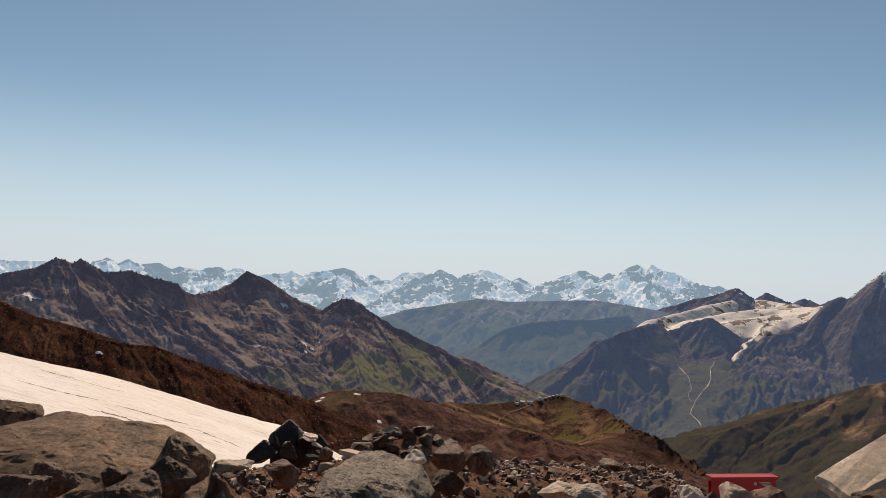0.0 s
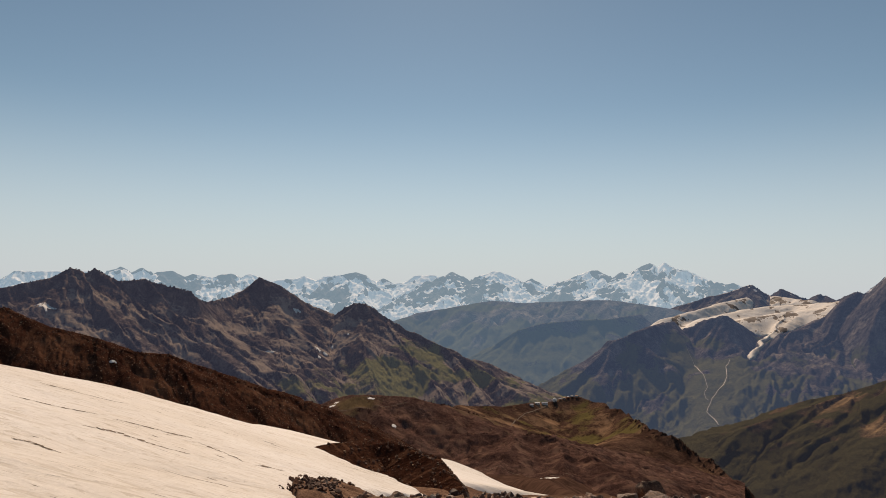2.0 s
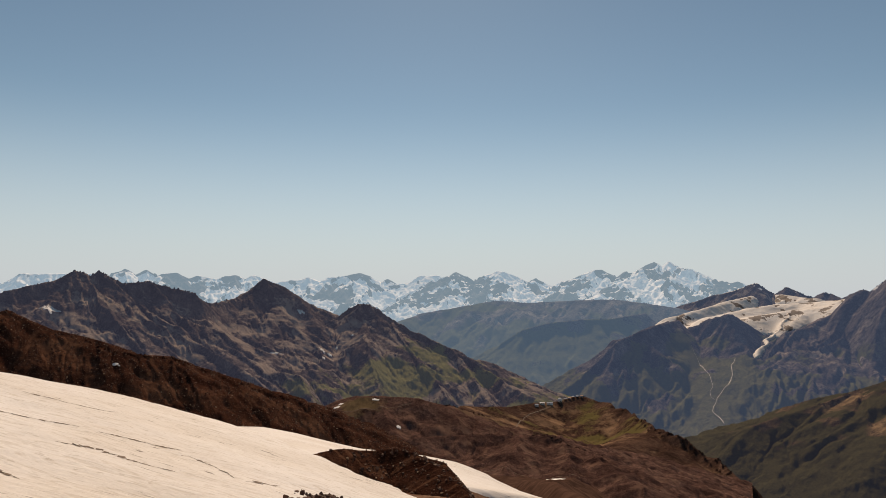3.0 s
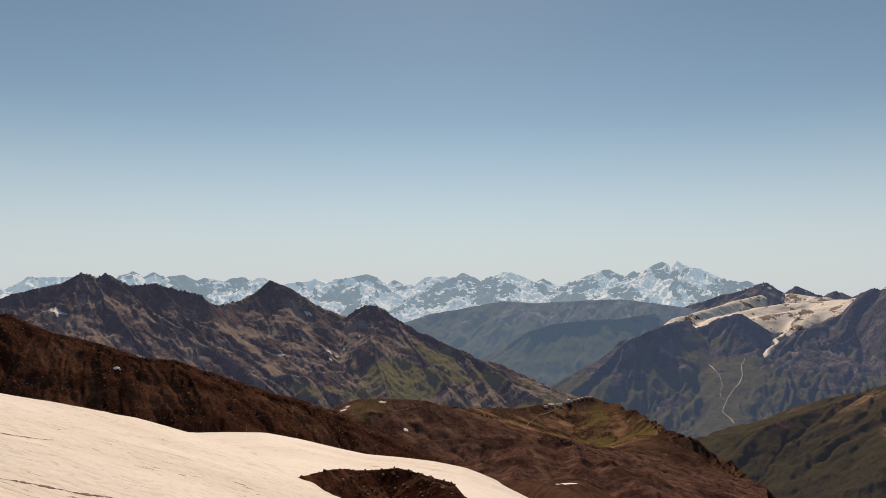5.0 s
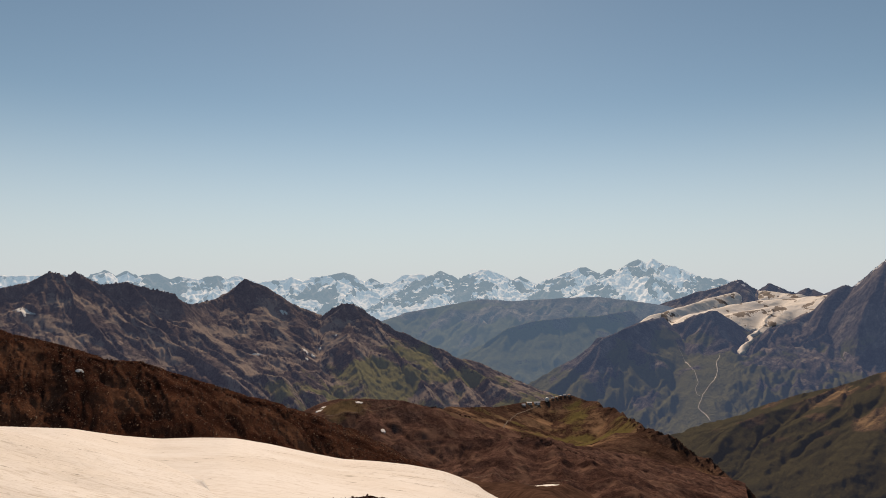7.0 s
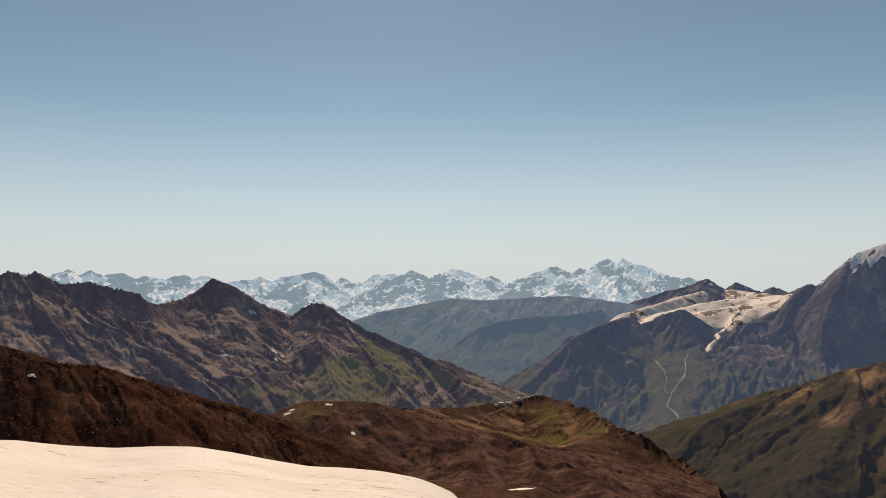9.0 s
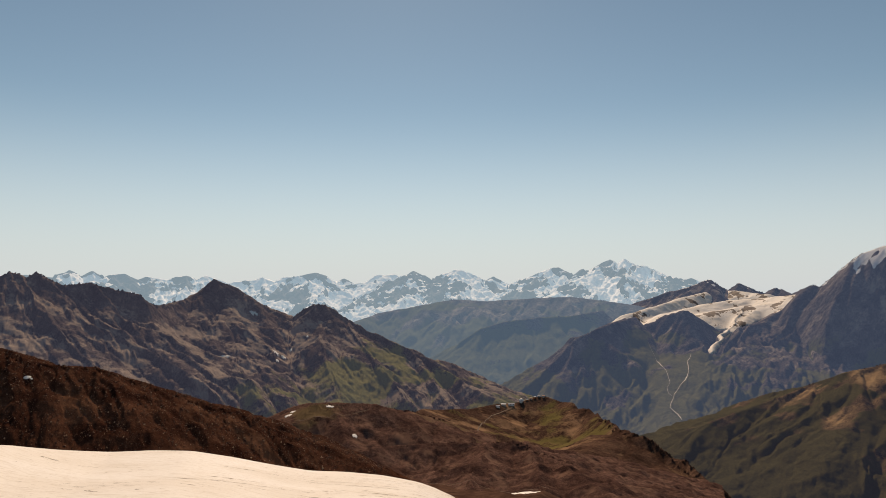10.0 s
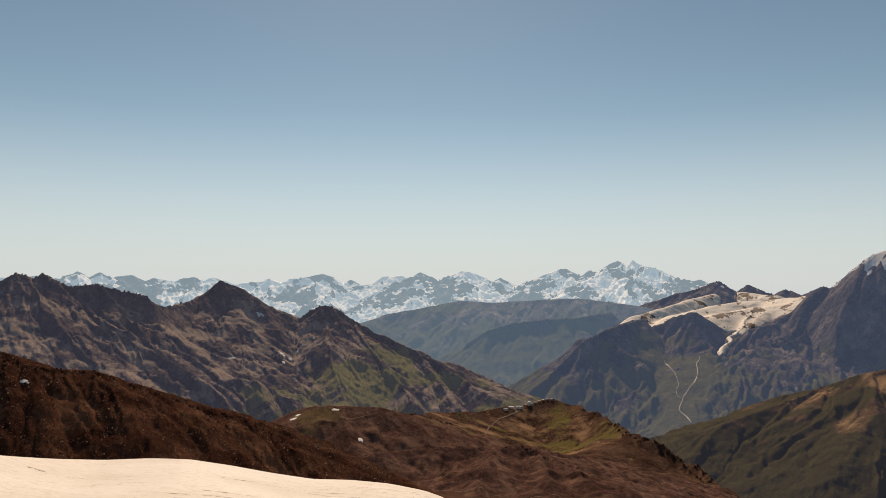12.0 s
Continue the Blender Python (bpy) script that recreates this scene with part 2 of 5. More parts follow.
def slope(X, Y):
    """The long volcano flank under everything, down to the valley and on to the horizon."""
    z = np.interp(Y, [-3000, -600, 0, 5, 13, 16, 22, 42, 55, 90, 260, 400, 540, 650, 800, 1000, 1300, 1700, 5000],
                  [500, 150, -0.35, -1.4, -3.25, -4.5, -6.4, -12.5, -16.5, -23.8, -68, -106, -132, -155, -195, -255, -400, -445, -520])
    edge = np.interp(Y, [0, 6, 22, 60, 300, 480, 700, 6000], [1.2, 2.0, 6.6, 19.0, 38.0, 80.0, 230.0, 1880.0])
    z = z - 0.55 * np.maximum(0, X - edge)
    z = z - np.clip(0.05 * np.maximum(0, Y - 24), 0, 2.0) * smooth(-2, 6, X)
    z = np.maximum(z, -440 - 0.02 * np.maximum(0, Y - 1500))
    r = np.hypot(X, Y)
    z = z + 0.09 * fbm(X / 1.7, Y / 1.7, 5, 3) * smooth(0.3, 3, r) + 0.03 * fbm(X / 0.35, Y / 0.35, 4, 13) * smooth(0.3, 2, r) + 0.35 * fbm(X / 14, Y / 14, 4, 5) * smooth(8, 40, r)
    z = z + 4 * fbm(X / 90, Y / 90, 5, 8) * smooth(250, 600, r) + 2.4 * ridged(X / 40, Y / 26, 5, 18) * smooth(180, 330, r) - 6 * smooth(34, 25, X) * smooth(108, 140, Y) * smooth(430, 360, Y)
    z = z - 0.9 * smooth(-1.2, -2.6, X) * smooth(6, 10, Y) * smooth(34, 24, Y) + 1.25 * np.exp(-(((X + 6.3) / 2.6) ** 2)) * smooth(24, 32, Y) * smooth(52, 42, Y)
    z = z + 0.36 * np.exp(-(((X + 0.27) / 0.5) ** 2 + ((Y - 5.0) / 0.6) ** 2)) + 0.12 * np.exp(-(((X - 1.0) / 0.8) ** 2 + ((Y - 7.0) / 0.8) ** 2))
    z = z + 0.30 * np.exp(-(((X + 0.95) / 0.7) ** 2 + ((Y - 1.75) / 0.35) ** 2))
    zs, inside = near_snow(X, Y)
    return np.where((Y > 4) & (r < 125), np.minimum(z, np.where(inside > 0, zs - 0.25 - 0.3 * np.minimum(inside, 1), 1e9)), z)


az = np.radians(np.concatenate([np.arange(-46, 48, 0.13), np.arange(48, 314, 3.5)]))
A, R = np.meshgrid(az, np.geomspace(0.3, 4950, 440))
X, Y = R * np.sin(A), R * np.cos(A)
ground = tagged(sheet("ground", X, Y, slope(X, Y), m_ground, {"scree": smooth(40, 160, R)}, closed=True),
                "dark brown volcanic moraine slope of gravel and stones", "ground", kind="structure")

# ---------- far and middle mountains ----------


def landform(lines, steep, flat, reach, gully, seed, rough, main=None):
    """The height of a mountain from its crest and spurs, cut by gullies that run down its sides. gully: wander, width, depth."""
    def height(X, Y):
        wx = X + gully[0] * fbm(X / (gully[1] * 4), Y / (gully[1] * 4), 3, seed)
        wy = Y + gully[0] * fbm(X / (gully[1] * 4), Y / (gully[1] * 4), 3, seed + 50)
        Z, S, D = ridges(wx, wy, lines, steep, flat, reach)
        ease = smooth(0, gully[1] * 1.6, D)
        if main:
            _, S, D = ridges(wx, wy, main, steep, flat, reach)
        bend = 0.5 * fbm(X / (gully[1] * 3), Y / (gully[1] * 3), 3, seed + 9)
        Z = Z + gully[2] * ease * ridged(S / gully[1] + bend, D / (gully[1] * 6), 3, seed + 3, 0.45)
        Z = Z + rough * (0.4 + 0.6 * ease) * fbm(X / gully[1], Y / gully[1], 7, seed + 7, 0.58)
        return Z, S, D
    return height


def blur(v):
    v = np.pad(v, 1, mode="edge")
    v = 0.25 * v[:-2] + 0.5 * v[1:-1] + 0.25 * v[2:]
    return 0.25 * v[:, :-2] + 0.5 * v[:, 1:-1] + 0.25 * v[:, 2:]


def fall(X, Y, Z):
    """The rise of a sheet along x and along y."""
    xi, yi, zi = (np.gradient(v, axis=0) for v in (X, Y, Z))
    xj, yj, zj = (np.gradient(v, axis=1) for v in (X, Y, Z))
    det = xi * yj - xj * yi
    det = np.where(np.abs(det) < 1e-9, 1e-9, det)
    return (zi * yj - zj * yi) / det, (zj * xi - zi * xj) / det


def carve(X, Y, Z, D, cuts, seed, keep=1.0):
    """Spurs and gullies that run down the fall of a slope and branch from large to small. Gives the new heights and how deep in a gully a point lies."""
    deep, total = np.zeros(Z.shape), 0.0
    broad = Z
    for _ in range(14):
        broad = blur(broad)
    bx, by = fall(X, Y, broad)
    for n, (size, depth) in enumerate(cuts):
        soft_h = Z
        for _ in range(3):
            soft_h = blur(soft_h)
        gx, gy = fall(X, Y, soft_h)
        gx, gy = bx + 0.45 * gx, by + 0.45 * gy
        s = np.hypot(gx, gy) + 1e-6
        px, py = X / (1.9 * size), Y / (1.9 * size)
        ix, iy = np.floor(px), np.floor(py)
        waves, weights = np.zeros(Z.shape), np.full(Z.shape, 1e-6)
        for dx in (-1, 0, 1):
            for dy in (-1, 0, 1):
                vx = px - ix - dx - 0.5 - 0.5 * (hashed(ix + dx, iy + dy, seed + 10 * n) / 65536 - 0.5)
                vy = py - iy - dy - 0.5 - 0.5 * (hashed(ix + dx, iy + dy, seed + 10 * n + 5) / 65536 - 0.5)
                w = np.clip(1 - (vx * vx + vy * vy) / 1.56, 0, 1) ** 2
                waves += w * np.cos((vy * gx - vx * gy) / s * 3.8 * np.pi)
                weights += w
        h = waves / weights
        h = 2 / np.pi * np.arcsin(np.clip(1.05 * h, -1, 1))
        ease = smooth(0.06, 0.45, s) * smooth(0, 0.45 * size, D) * keep
        Z = Z + depth * ease * (h - 0.15)
        deep += depth * ease * (0.5 - 0.5 * h)
        total += depth
    return Z, deep / total


def streaks(S, D, width, seed):
    """Streaks of loose scree that run down the fall of a slope."""
    return fbm(S / width, D / (width * 7), 4, seed, 0.6)


def mountain(name, label, X, Y, height, material, cover_of, category="mountain", kind="", gullies=(), detail=(0.0, 10.0), seed=1, keep=1.0, soft=True):
    """One landform: its shape, cut by gullies, with rocky detail. Gives a function for the height of its surface."""
    Z, S, D = height(X, Y)
    flow = np.zeros(Z.shape)
    if gullies:
        Z, flow = carve(X, Y, Z, D, gullies, seed, keep)
        Z = np.where(D > 12, blur(Z), Z) if soft else Z
    if detail[0]:
        s = steepness(X, Y, Z)
        Z = Z + detail[0] * (0.35 + 0.65 * smooth(0.3, 0.8, s)) * (ridged(X / detail[1], Y / detail[1], 5, seed + 5, 0.65) + 0.8 * fbm(X / (2.7 * detail[1]), Y / (2.7 * detail[1]), 3, seed + 6)) * keep
    tagged(sheet(name, X, Y, Z, material, cover_of(X, Y, Z, S, D, flow)), label, category, kind=kind)
    r0, r1 = math.hypot(X[0, 0], Y[0, 0]), math.hypot(X[-1, 0], Y[-1, 0])
    a0, a1 = math.atan2(X[0, 0], Y[0, 0]), math.atan2(X[0, -1], Y[0, -1])

    def surface(x, y):
        i = np.clip((np.hypot(x, y) - r0) / (r1 - r0) * (Z.shape[0] - 1), 0, Z.shape[0] - 1.001)
        j = np.clip((np.arctan2(x, y) - a0) / (a1 - a0) * (Z.shape[1] - 1), 0, Z.shape[1] - 1.001)
        a, b = i.astype(int), j.astype(int)
        u, v = i - a, j - b
        return (Z[a, b] * (1 - v) + Z[a, b + 1] * v) * (1 - u) + (Z[a + 1, b] * (1 - v) + Z[a + 1, b + 1] * v) * u
    return surface

FAR_CREST = [(-2499, 4019, 48), (-2175, 4205, 56), (-2086, 4250, 37), (-2021, 4281, 87), (-1981, 4300, 44), (-1908, 4333, 85), (-1857, 4355, 45), (-1824, 4369, 65), (-1767, 4393, 66), (-1700, 4420, 35), (-1620, 4450, 53), (-1520, 4486, 32), (-1427, 4516, 61), (-1363, 4536, 33), (-1309, 4552, 58), (-1200, 4582, 15), (-1050, 4619, 30), (-982, 4634, 51), (-913, 4649, 19), (-854, 4660, 52), (-766, 4675, 59), (-648, 4692, 81), (-587, 4701, 63), (-514, 4710, 11), (-463, 4715, 41), (-405, 4720, 11), (-302, 4728, 19), (-246, 4731, 64), (-135, 4735, 71), (-41, 4738, 11)]
FAR_CREST_EAST = [(-475, 4613, -7), (-295, 4628, 11), (-150, 4635, 4), (-77, 4637, 48), (-22, 4637, 91), (51, 4637, 59), (106, 4636, 4), (186, 4634, 48), (252, 4630, 102), (318, 4626, 91), (391, 4621, 55), (434, 4617, 3), (500, 4610, 55), (579, 4601, 18), (669, 4589, -15), (758, 4574, -0), (812, 4565, 65), (865, 4554, 112), (918, 4543, 112), (987, 4530, 54), (1074, 4510, 64), (1135, 4495, 39), (1217, 4471, 160), (1260, 4459, 127), (1300, 4447, 163), (1359, 4431, 98), (1407, 4417, 17), (1472, 4395, 34), (1520, 4378, 59), (1582, 4356, 20), (1675, 4321, 41), (1750, 4291, 20)]


def far_cover(X, Y, Z, S, D, F):
    s = steepness(X, Y, Z)
    s = blur(s)
    return {"snow": 0.50 + 1.1 * (0.72 - s) + 1.5 * fbm(X / 240, Y / 320, 5, 77, 0.5) + 1.2 * (F - 0.28)}


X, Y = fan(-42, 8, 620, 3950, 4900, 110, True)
mountain("snow_range", "far blue-hazed mountain range with glaciers and snowfields", X, Y,
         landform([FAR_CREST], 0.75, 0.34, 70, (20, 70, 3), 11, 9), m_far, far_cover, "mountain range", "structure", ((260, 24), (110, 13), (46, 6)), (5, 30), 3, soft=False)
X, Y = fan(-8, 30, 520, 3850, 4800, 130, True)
mountain("snow_range", "far blue-hazed twin-peaked mountain range under snow", X, Y,
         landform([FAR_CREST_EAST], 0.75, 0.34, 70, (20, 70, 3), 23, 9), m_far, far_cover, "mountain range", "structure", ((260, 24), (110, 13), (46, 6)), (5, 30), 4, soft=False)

MID = [(-359, 3511, -238), (-258, 3625, -167), (-91, 3734, -126), (86, 3785, -98), (205, 3781, -78), (349, 3720, -85), (509, 3702, -76), (657, 3627, -66), (768, 3605, -60), (918, 3517, -76), (1044, 3376, -100)]
MID_SPUR = [(854, 3275, -117), (683, 3212, -140), (550, 3186, -144), (395, 3159, -159), (291, 3118, -189), (204, 3101, -241), (141, 3069, -305)]


def mid_cover(X, Y, Z, S, D, F):
    return {"snow": 0.24 + 0.004 * (Z - 10) - 0.15 * (D > 90) + 0.5 * fbm(X / 60, Y / 60, 4, 5), "grass": 0.5 - 0.004 * (Z + 160) + 0.5 * fbm(X / 200, Y / 200, 4, 6), "scree": 0.2 + 0.6 * (F - 0.4) + 0.002 * (Z + 60) + 0.5 * fbm(X / 120, Y / 120, 5, 67, 0.6)}


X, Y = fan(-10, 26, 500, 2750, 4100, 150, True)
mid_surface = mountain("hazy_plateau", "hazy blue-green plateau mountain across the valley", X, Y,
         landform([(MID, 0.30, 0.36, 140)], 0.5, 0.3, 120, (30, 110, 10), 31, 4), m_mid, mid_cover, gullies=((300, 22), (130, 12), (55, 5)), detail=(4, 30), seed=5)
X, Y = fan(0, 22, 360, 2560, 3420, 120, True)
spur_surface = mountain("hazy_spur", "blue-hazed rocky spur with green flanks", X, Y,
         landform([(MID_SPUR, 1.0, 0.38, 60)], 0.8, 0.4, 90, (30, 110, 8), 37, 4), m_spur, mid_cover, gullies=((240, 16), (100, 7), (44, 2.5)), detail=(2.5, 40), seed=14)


R_CREST = [(981, 3757, -147), (1093, 3727, -110), (1203, 3694, -74), (1310, 3657, -36), (1401, 3623, -10), (1460, 3600, 19), (1497, 3584, 28), (1551, 3561, -12), (1582, 3547, -29), (1618, 3530, 10), (1693, 3495, -29), (1727, 3478, -40), (1729, 3398, -15), (1762, 3381, -20), (1726, 3253, -45), (1670, 3056, -26)]
R_SPURS = [
    ([(878, 2850, -129), (753, 2730, -141), (652, 2632, -160), (570, 2598, -193), (466, 2539, -283), (364, 2464, -360), (298, 2404, -407)], 1, 0.5, 90),
    ([(652, 2632, -160), (628, 2504, -270), (587, 2387, -369), (567, 2275, -440)], 0.7, 0.45, 90),
    ([(822, 2815, -132), (815, 2687, -207), (819, 2540, -295), (801, 2400, -354)], 0.6, 0.4, 90),
    ([(950, 2859, -134), (1001, 2810, -117), (1048, 2782, -98), (1093, 2754, -101), (1096, 2730, -129), (1050, 2679, -207), (984, 2623, -269)], 1.2, 0.5, 70),
    ([(1670, 3056, -26), (1486, 2756, -94), (1341, 2512, -165), (1212, 2463, -210), (1078, 2433, -253), (937, 2377, -311), (823, 2305, -367), (733, 2229, -424)], 1.5, 0.85, 55),
    ([(1436, 2704, -81), (1324, 2681, -123), (1216, 2596, -201)], 0.5, 0.3, 60),
]
STREAMS = [[(967, 2510), (931, 2449), (898, 2354), (860, 2288), (834, 2267), (801, 2228), (750, 2123), (755, 2076), (747, 2026)], [(870, 2679), (863, 2588), (840, 2409), (820, 2314)]]


def right_cover(X, Y, Z, S, D, F):
    s = steepness(X, Y, Z)
    high = smooth(-75, 10, Z) * smooth(0.75, 0.35, s) * 0.95
    water = np.minimum(along(X, Y, STREAMS[0]), along(X, Y, STREAMS[1]))
    grass = 0.30 - 0.004 * (Z + 250) + 0.6 * fbm(X / 140, Y / 140, 4, 6) + 0.5 * smooth(190, 40, water)
    return {"snow": high, "grass": grass, "scree": 0.1 + 0.8 * (F - 0.45) + 0.7 * fbm(X / 90, Y / 90, 5, 44, 0.6) + 0.003 * np.clip(Z + 150, -40, 120) + 0.3 * (0.5 - s)}


HANGING = [
    ([(934, 3147, -133), (1137, 3293, -92), (1304, 3413, -58), (1462, 3523, -32)], 0.1, 1, 40),
    ([(1098, 3041, -119), (1291, 3181, -90), (1449, 3244, -71), (1557, 3193, -62), (1632, 3042, -43)], 0.06, 0.9, 110),
    ([(1566, 3499, -29), (1624, 3384, -42), (1650, 3326, -44)], 0.1, 1, 60),
    ([(1227, 2968, -117), (1337, 2997, -101), (1452, 3032, -86), (1565, 2942, -65)], 0.06, 0.8, 120),
    ([(1369, 2961, -100), (1279, 2846, -141), (1200, 2737, -179), (1097, 2594, -211), (1043, 2516, -236)], 0.2, 1.9, 11),
    ([(1403, 2933, -106), (1321, 2860, -135), (1231, 2767, -170)], 0.15, 1.0, 60),
    ([(1561, 2921, -64), (1470, 2810, -107), (1394, 2712, -150)], 0.2, 1.2, 18),
    ([(1130, 3029, -109), (1024, 2939, -138), (956, 2877, -158)], 0.2, 1.2, 14),
]


def ice_height(X, Y):
    wx, wy = X + 14 * fbm(X / 120, Y / 120, 4, 130), Y + 14 * fbm(X / 120, Y / 120, 4, 133)
    return ridges(wx, wy, HANGING, 0.2, 0.7, 40)[0] + 0.7 * fbm(X / 80, Y / 80, 5, 135, 0.6)


X, Y = fan(4, 46, 640, 2050, 4150, 260, True)
rock_shape = landform([R_CREST] + R_SPURS, 0.8, 0.38, 130, (24, 90, 9), 41, 4)


def rock_height(X, Y):
    """The ice tongues lie in troughs cut into the rock."""
    Z, S, D = rock_shape(X, Y)
    for line, half in ((HANGING[4][0], 24), (HANGING[5][0], 30), (HANGING[7][0], 14)):
        Z = np.minimum(Z, trough(X, Y, line, 0.9, half) - 7)
    Z = Z - 0.6 * np.maximum(0, Y - 2650) * smooth(640, 470, X)
    return Z, S, D



def massif_height(X, Y):
    Z, S, D = rock_height(X, Y)
    return np.maximum(Z, ice_height(X, Y) - 3), S, D


bare = smooth(4, 14, rock_height(X, Y)[0] - ice_height(X, Y)) * smooth(8, 90, np.minimum(along(X, Y, STREAMS[0]), along(X, Y, STREAMS[1])))
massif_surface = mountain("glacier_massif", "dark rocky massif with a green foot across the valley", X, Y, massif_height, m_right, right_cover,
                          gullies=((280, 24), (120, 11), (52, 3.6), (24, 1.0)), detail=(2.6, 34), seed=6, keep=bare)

DARK_CREST = [(733, 2229, -424), (823, 2305, -367), (937, 2377, -311), (1078, 2433, -253), (1204, 2466, -215), (1339, 2548, -157), (1414, 2624, -89), (1476, 2706, -20), (1491, 2640, 1), (1505, 2609, -11), (1524, 2598, 9), (1553, 2580, 45), (1579, 2563, 77), (1609, 2542, 116), (1643, 2519, 131), (1683, 2491, 146), (1806, 2399, 189)]


def dark_cover(X, Y, Z, S, D, F):
    return {"snow": smooth(75, 25, D + 40 * fbm(X / 40, Y / 40, 4, 49)) * smooth(-20, 15, Z) * 1.1, "grass": 0.35 - 0.004 * (Z + 200) + 0.4 * fbm(X / 140, Y / 140, 4, 6), "scree": 0.05 + 0.7 * (F - 0.5) + 0.4 * fbm(X / 90, Y / 90, 4, 47)}


X, Y = fan(20, 48, 420, 2050, 3400, 190, True)
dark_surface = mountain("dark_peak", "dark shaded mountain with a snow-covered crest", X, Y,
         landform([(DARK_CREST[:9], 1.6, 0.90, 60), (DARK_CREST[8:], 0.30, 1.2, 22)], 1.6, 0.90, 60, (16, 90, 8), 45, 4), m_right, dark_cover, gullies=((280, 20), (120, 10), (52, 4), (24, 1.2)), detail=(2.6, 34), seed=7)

L_CREST = [(-926, 1343, -42), (-881, 1398, -15), (-857, 1437, -4), (-844, 1468, 6), (-829, 1500, 27), (-812, 1515, 22), (-801, 1527, 14), (-789, 1533, 25), (-774, 1541, 14), (-746, 1555, -1), (-718, 1568, 2), (-694, 1580, 5), (-665, 1581, -4), (-625, 1587, -14), (-599, 1597, -20), (-587, 1623, -39), (-574, 1680, -46), (-564, 1747, -40), (-545, 1806, -30), (-527, 1843, -10), (-509, 1869, 15), (-466, 1880, -7), (-436, 1877, -32), (-372, 1880, -68), (-332, 1876, -88)]
L_SPURS = [
    [(-332, 1876, -88), (-314, 1880, -82), (-292, 1874, -61), (-265, 1868, -49), (-241, 1871, -51), (-211, 1864, -68), (-175, 1857, -89), (-130, 1840, -110), (-72, 1811, -133), (-16, 1770, -159), (38, 1717, -183), (88, 1662, -207), (133, 1585, -229), (184, 1505, -248)],
    [(-812, 1515, 22), (-721, 1421, -39), (-634, 1351, -88), (-557, 1294, -133)],
    [(-746, 1555, -1), (-656, 1486, -53), (-538, 1413, -104), (-407, 1337, -159), (-294, 1245, -213)],
    [(-694, 1580, 5), (-572, 1499, -59), (-442, 1446, -117), (-327, 1379, -164), (-232, 1267, -218)],
    [(-587, 1623, -39), (-482, 1572, -86), (-378, 1493, -139), (-283, 1418, -180), (-198, 1293, -223)],
    [(-509, 1869, 15), (-464, 1777, -50), (-456, 1715, -88)],
    [(-509, 1869, 15), (-409, 1738, -82), (-331, 1649, -135), (-240, 1486, -189)],
    [(-265, 1868, -49), (-227, 1719, -115), (-196, 1577, -166), (-153, 1413, -213)],
    [(-175, 1857, -89), (-106, 1686, -165), (-38, 1553, -211), (9, 1447, -241)],
    [(-16, 1770, -159), (36, 1624, -209), (80, 1516, -242)],
]


def left_cover(X, Y, Z, S, D, F):
    grass = smooth(-120, -200, Z) * 0.6 + 0.45 * fbm(X / 90, Y / 90, 5, 6) + 0.5 * smooth(-300, -120, X) * smooth(-80, -130, Z) * smooth(20, -120, X) - 0.22
    return {"grass": grass, "snow": X * 0, "scree": 0.36 + 0.6 * (F - 0.42) + 0.7 * fbm(X / 80, Y / 65, 5, 58, 0.6) + 0.6 * (0.65 - steepness(X, Y, Z))}


GULLIES = [
    ([(-332, 1876, -94), (-292, 1700, -152), (-244, 1540, -203), (-190, 1420, -238)], 0.50, 6),
    ([(-580, 1690, -60), (-468, 1640, -112), (-395, 1570, -150), (-300, 1440, -196)], 0.42, 14),
    ([(-640, 1560, -40), (-545, 1480, -92), (-440, 1400, -140), (-330, 1320, -190)], 0.50, 6),
    ([(-735, 1510, -28), (-650, 1430, -76), (-540, 1360, -125), (-420, 1290, -175)], 0.55, 5),
]
left_shape = landform([L_CREST] + L_SPURS, 0.95, 0.40, 55, (12, 50, 3), 52, 2.8, [L_CREST, L_SPURS[0]])


def left_height(X, Y):
    """Deep gullies part the spurs below the saddles."""
    Z, S, D = left_shape(X, Y)
    wx, wy = X + 9 * fbm(X / 60, Y / 60, 3, 53), Y + 9 * fbm(X / 60, Y / 60, 3, 54)
    off = smooth(8, 75, np.minimum(along(X, Y, [p[:2] for p in L_CREST]), along(X, Y, [p[:2] for p in L_SPURS[0]])))
    for line, rise, half in GULLIES:
        cut = trough(wx, wy, line, rise, half)
        k = np.clip(0.5 + (Z - cut) / 24, 0, 1) * off
        Z = Z * (1 - k) + cut * k - 6 * k * (1 - k)
    return Z, S, D


X, Y = fan(-40, 13, 900, 1120, 2150, 280, True)
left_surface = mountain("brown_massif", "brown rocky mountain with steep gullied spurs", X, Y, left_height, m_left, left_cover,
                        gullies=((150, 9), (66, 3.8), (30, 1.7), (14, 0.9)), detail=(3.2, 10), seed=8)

G_CREST = [(600, 1591, -338), (672, 1624, -304), (749, 1649, -284), (837, 1666, -262), (927, 1679, -233), (999, 1641, -200), (1063, 1601, -177), (1175, 1522, -143)]
G_SPURS = [
    [(837, 1666, -262), (736, 1570, -317), (662, 1518, -352), (603, 1468, -385)],
    [(937, 1674, -229), (863, 1548, -265), (738, 1477, -321), (643, 1428, -386)],
    [(1018, 1629, -193), (915, 1471, -252), (786, 1417, -319), (688, 1362, -379)],
    [(1092, 1582, -173), (912, 1383, -280), (800, 1332, -341), (724, 1294, -380)],
]


